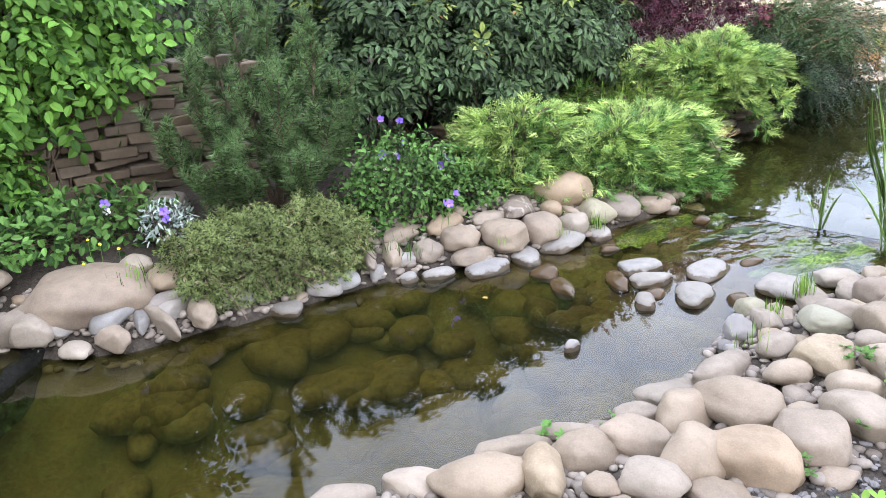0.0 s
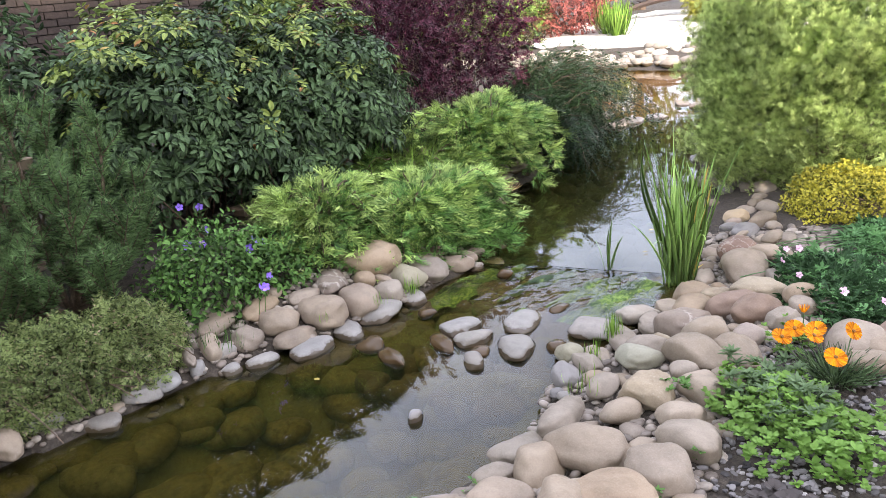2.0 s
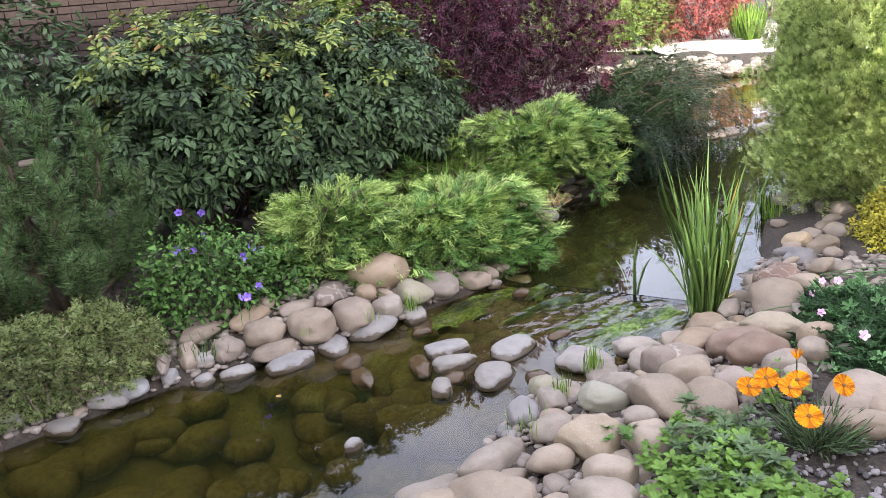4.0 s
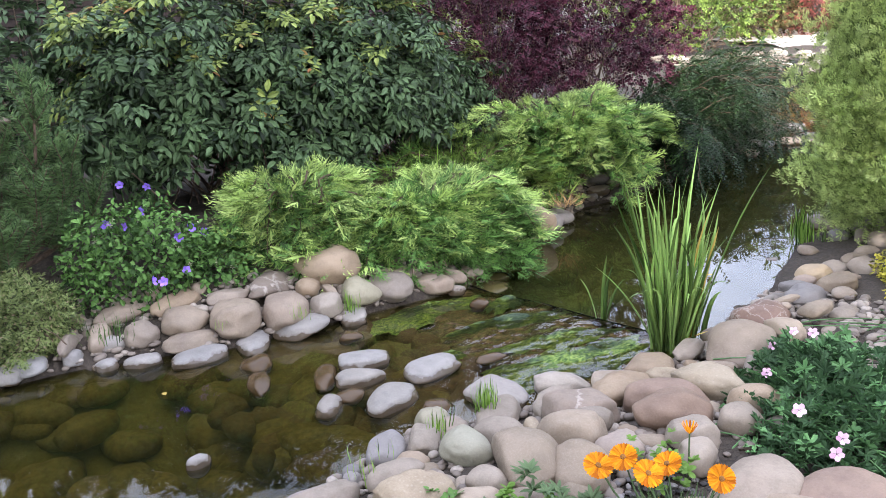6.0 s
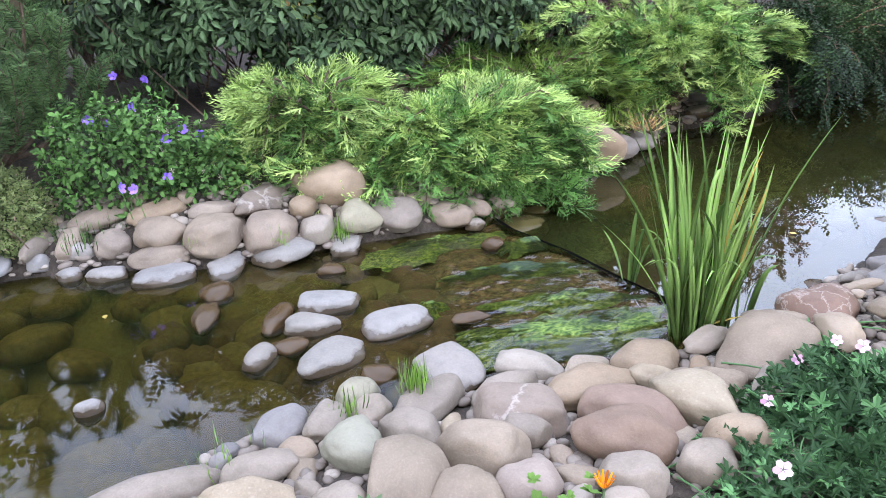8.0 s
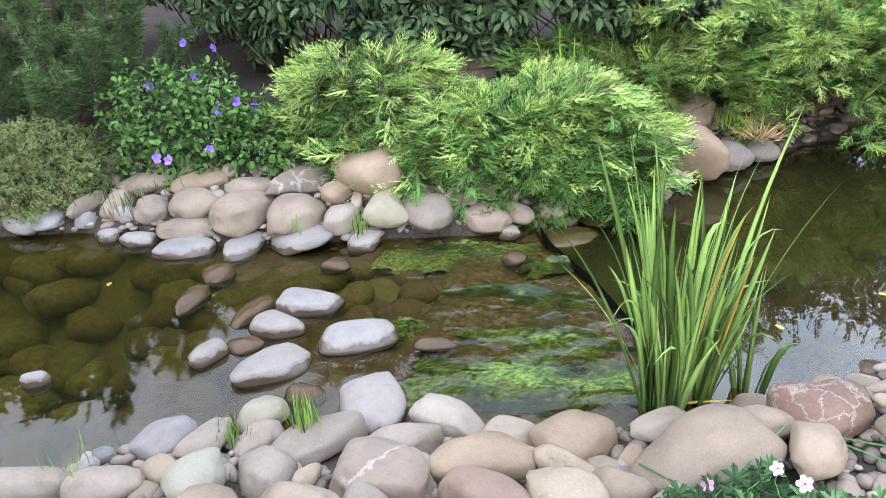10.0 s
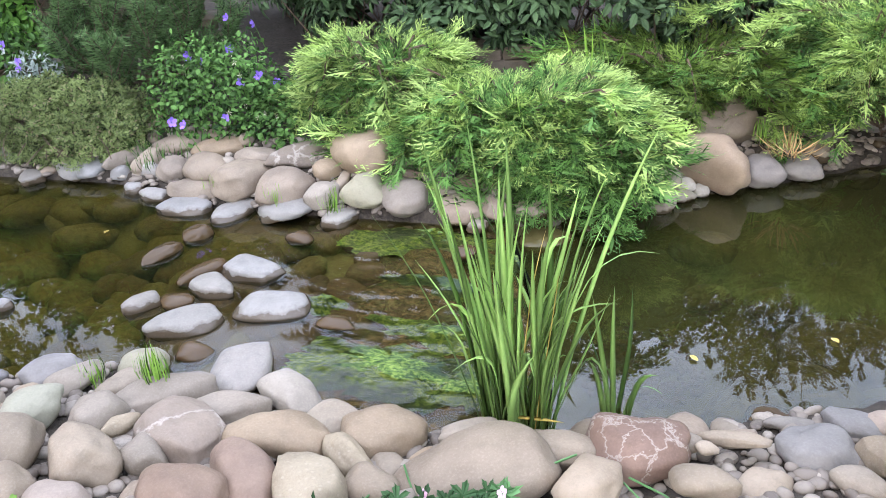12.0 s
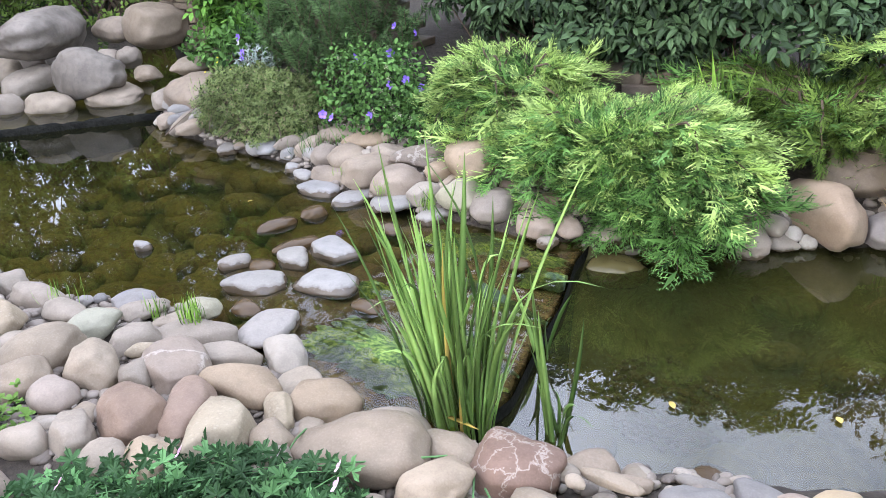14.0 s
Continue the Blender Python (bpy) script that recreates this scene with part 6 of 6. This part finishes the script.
for k, (x, y, h, r) in enumerate(((-8.5, 6.2, 6.0, 2.4), (-8.0, 9.5, 3.9, 1.7), (-9.2, 3.4, 5.8, 2.3))):
    tree(x, y, h, r, 420 + k, "leafy green tree added behind the hedge to darken the reflection")

# ---------- pebbles and sunken stones ----------
ico = bmesh.new()
bmesh.ops.create_icosphere(ico, subdivisions=1, radius=1)
ICO1 = (np.array([v.co[:] for v in ico.verts]), np.array([[v.index for v in f.verts] for f in ico.faces]))
ico.free()


def pebbles(name, n, x0, x1, band, side, seed, label, sizes=(.008, .026), material=None):
    g = np.random.default_rng(seed)
    x = g.uniform(x0, x1, n)
    d = g.uniform(*band, n)
    y = near_y(x) - d if side < 0 else far_y(x) + d
    z = land(x, y) + .006
    s = g.uniform(*sizes, n) ** 1.0
    sc = np.stack([s * g.uniform(.6, 1.1, n), s * g.uniform(.9, 1.6, n), s * g.uniform(.4, .8, n)], 1)
    az = g.uniform(0, 6.28, n)
    yd = np.stack([np.cos(az), np.sin(az), g.normal(0, .15, n)], 1)
    ob = part(name, spread(*(ICO1 if material else (ICO2_V, ICO2_F)), np.stack([x, y, z], 1), yd, np.tile((0., 0., 1.), (n, 1)), sc), material or MAT_GRAVEL, smooth=material is None)
    return tagged(ob, label, "gravel", kind="stuff")


def gravel_mat():
    m, n, l, p = mat_nodes("mixed_gravel")
    geo = n.new("ShaderNodeNewGeometry")
    r = ramp(n, l, geo.outputs["Random Per Island"], [(0, (.09, .072, .055)), (.5, (.18, .15, .12)), (.85, (.24, .205, .165)), (1, (.33, .29, .24))])
    nz = tex(n, l, geo.outputs["Position"], 120, 3)
    l.new(mixc(n, l, mapr(n, l, nz.outputs[0], .45, .7, 0, .5), r.outputs[0], (.16, .13, .11)), p.inputs["Base Color"])
    p.inputs["Roughness"].default_value = .6
    return m


MAT_GRAVEL = gravel_mat()
MAT_SLATE = leaf_mat("slate_chips", (.05, .048, .048), (.17, .16, .155), .8, 0.0, (.36, .34, .31))
gx2, gy2 = np.meshgrid(np.linspace(10.3, 19, 50), np.linspace(4.2, 11.5, 50), indexing="ij")
gz2 = land(gx2, gy2) + .02 + .012 * np.sin(gx2 * 5) * np.sin(gy2 * 4)
i2, j2 = np.meshgrid(np.arange(49), np.arange(49), indexing="ij")
gravel_bank = part("gravel_bank", (np.stack([gx2, gy2, gz2], -1).reshape(-1, 3), np.stack([i2 * 50 + j2, (i2 + 1) * 50 + j2, (i2 + 1) * 50 + j2 + 1, i2 * 50 + j2 + 1], -1).reshape(-1, 4)), plain_mat("pale_gravel", (.55, .51, .45), .9, .45, 14, .9), smooth=True)
tagged(gravel_bank, "pale sunlit gravel beyond the lower pond", "gravel", kind="structure")
pebbles("gravel", 2600, -2.9, 1.45, (-.03, .75), -1, 1, "small mixed pebbles between the near bank stones")
pebbles("gravel", 1300, -3.2, .6, (-.03, .42), 1, 2, "small pebbles between the far bank stones")
pebbles("gravel", 500, .6, 2.2, (-.03, .3), 1, 3, "small pebbles along the lower pond")
pebbles("gravel", 3800, -2.5, -.2, (.62, 1.7), -1, 4, "loose grey slate chips on dark soil", (.005, .015), MAT_SLATE)

g = np.random.default_rng(19)
pn = 420
pa, pr = g.uniform(0, 6.28, pn), .2 * np.sqrt(g.random(pn))
px, py = .88 + pr * np.cos(pa) * 1.3, 3.2 + pr * np.sin(pa)
ps = g.uniform(.008, .022, pn)
bed = part("gravel", spread(*ICO1, np.stack([px, py, land(px, py) + .012 + .05 * (1 - pr / .2)], 1), np.stack([np.cos(pa), np.sin(pa), 0 * pa], 1), np.tile((0., 0., 1.), (pn, 1)), np.stack([ps, ps * .8, ps * .6], 1)), STONE["under"], smooth=True)
tagged(bed, "brown pebbles lying on the lower pond bed", "gravel", kind="stuff")

g = np.random.default_rng(9)
sunk_meshes = []
for i in range(9):
    me = mesh_np("sunken_stone", stone_verts(ICO2_V, 500 + i, 1, .72, .42, .86, .12), ICO2_F, True)
    me.materials.append(STONE["sunk"])
    sunk_meshes.append(me)


def sunk(x, y, a, rot, lift=.3):
    ob = new("sunken_stone", sunk_meshes[g.integers(9)])
    ob.matrix_basis = pose(x, y, float(land(x, y)) + a * lift, g.uniform(-8, 8), g.uniform(-8, 8), rot) @ Matrix.Diagonal((a, a, a, 1))
    return tagged(ob, STONE_LABEL["sunk"], "stone", "stones under water")


for i in range(120):
    x = g.uniform(-3.0, -.35)
    d = .04 + .95 * g.random() ** 1.2
    y = float(far_y(x)) - d
    a = g.uniform(.08, .17)
    if float(land(x, y)) + a * .72 > -.02:
        a = max(.04, (-.02 - float(land(x, y))) / .72)
    sunk(x, y, a, g.uniform(-90, 90))
for i in range(45):
    x = g.uniform(-2.6, -.3)
    y = float(near_y(x)) + .05 + .6 * g.random()
    a = g.uniform(.08, .18)
    if float(land(x, y)) + a * .72 > -.02:
        a = max(.04, (-.02 - float(land(x, y))) / .72)
    sunk(x, y, a, g.uniform(-90, 90))
for i in range(40):
    x = g.uniform(.8, 4.0)
    top = g.random() < .6
    y = float(far_y(x)) - .08 - .5 * g.random() if top else float(near_y(x)) + .08 + .6 * g.random()
    a = min(g.uniform(.08, .18), max(.03, (LOW - .03 - float(land(x, y))) / .72))
    sunk(x, y, a, g.uniform(-90, 90))
sunk(1.62, 3.28, .26, 10, .45)
sunk(2.1, 3.5, .2, -20, .3)

# broad brown stones under the water, on which the damp ones lie
base_meshes = []
for i in range(6):
    me = mesh_np("sunken_stone", stone_verts(ICO2_V, 540 + i, 1, 1, 1, .8, .2), ICO2_F, True)
    me.materials.append(STONE["under"])
    base_meshes.append(me)
for x, y, a, b, rot in wet_spots:
    if -1.2 < x < .1 and y < 3.5:
        ob = new("sunken_stone", base_meshes[g.integers(6)])
        ob.matrix_basis = pose(x + g.normal(0, .02), y - .015, -.066, g.uniform(-5, 5), g.uniform(-5, 5), rot + g.uniform(-20, 20)) @ Matrix.Diagonal((a * 1.4, b * 1.5, .064, 1))
        tagged(ob, "brown wet stone just under the running water", "stone", "stones under water")

# brown stones crowded under the shallow water round the stepping stones
g = np.random.default_rng(29)
for i in range(70):
    x, y, a = g.uniform(-1.15, -.12), g.uniform(2.3, 3.36), g.uniform(.055, .115)
    b = a * g.uniform(.6, .9)
    ob = new("sunken_stone", base_meshes[g.integers(6)])
    ob.matrix_basis = pose(x, y, -.072 - g.uniform(0, .02), g.uniform(-8, 8), g.uniform(-8, 8), g.uniform(-90, 90)) @ Matrix.Diagonal((a, b, .05, 1))
    tagged(ob, "brown wet stone just under the running water", "stone", "stones under water")

# fallen leaves
for k, (x, y, z) in enumerate(((-1.3, 3.12, .004), (.02, 2.16, .02), (.05, 2.13, .03), (-.02, 2.1, .02), (1.05, 2.75, LOW + .004), (1.5, 2.9, LOW + .004))):
    lf_ob = part("fallen_leaf", (OVAL[0] * .035 * (1, 1, .6), OVAL[1]), LEAF_DRY)
    lf_ob.matrix_basis = pose(x, y, z + .004, g.uniform(-5, 5), g.uniform(-5, 5), g.uniform(0, 360))
    tagged(lf_ob, "small fallen yellow-brown leaf by the water", "leaf", "fallen leaves")
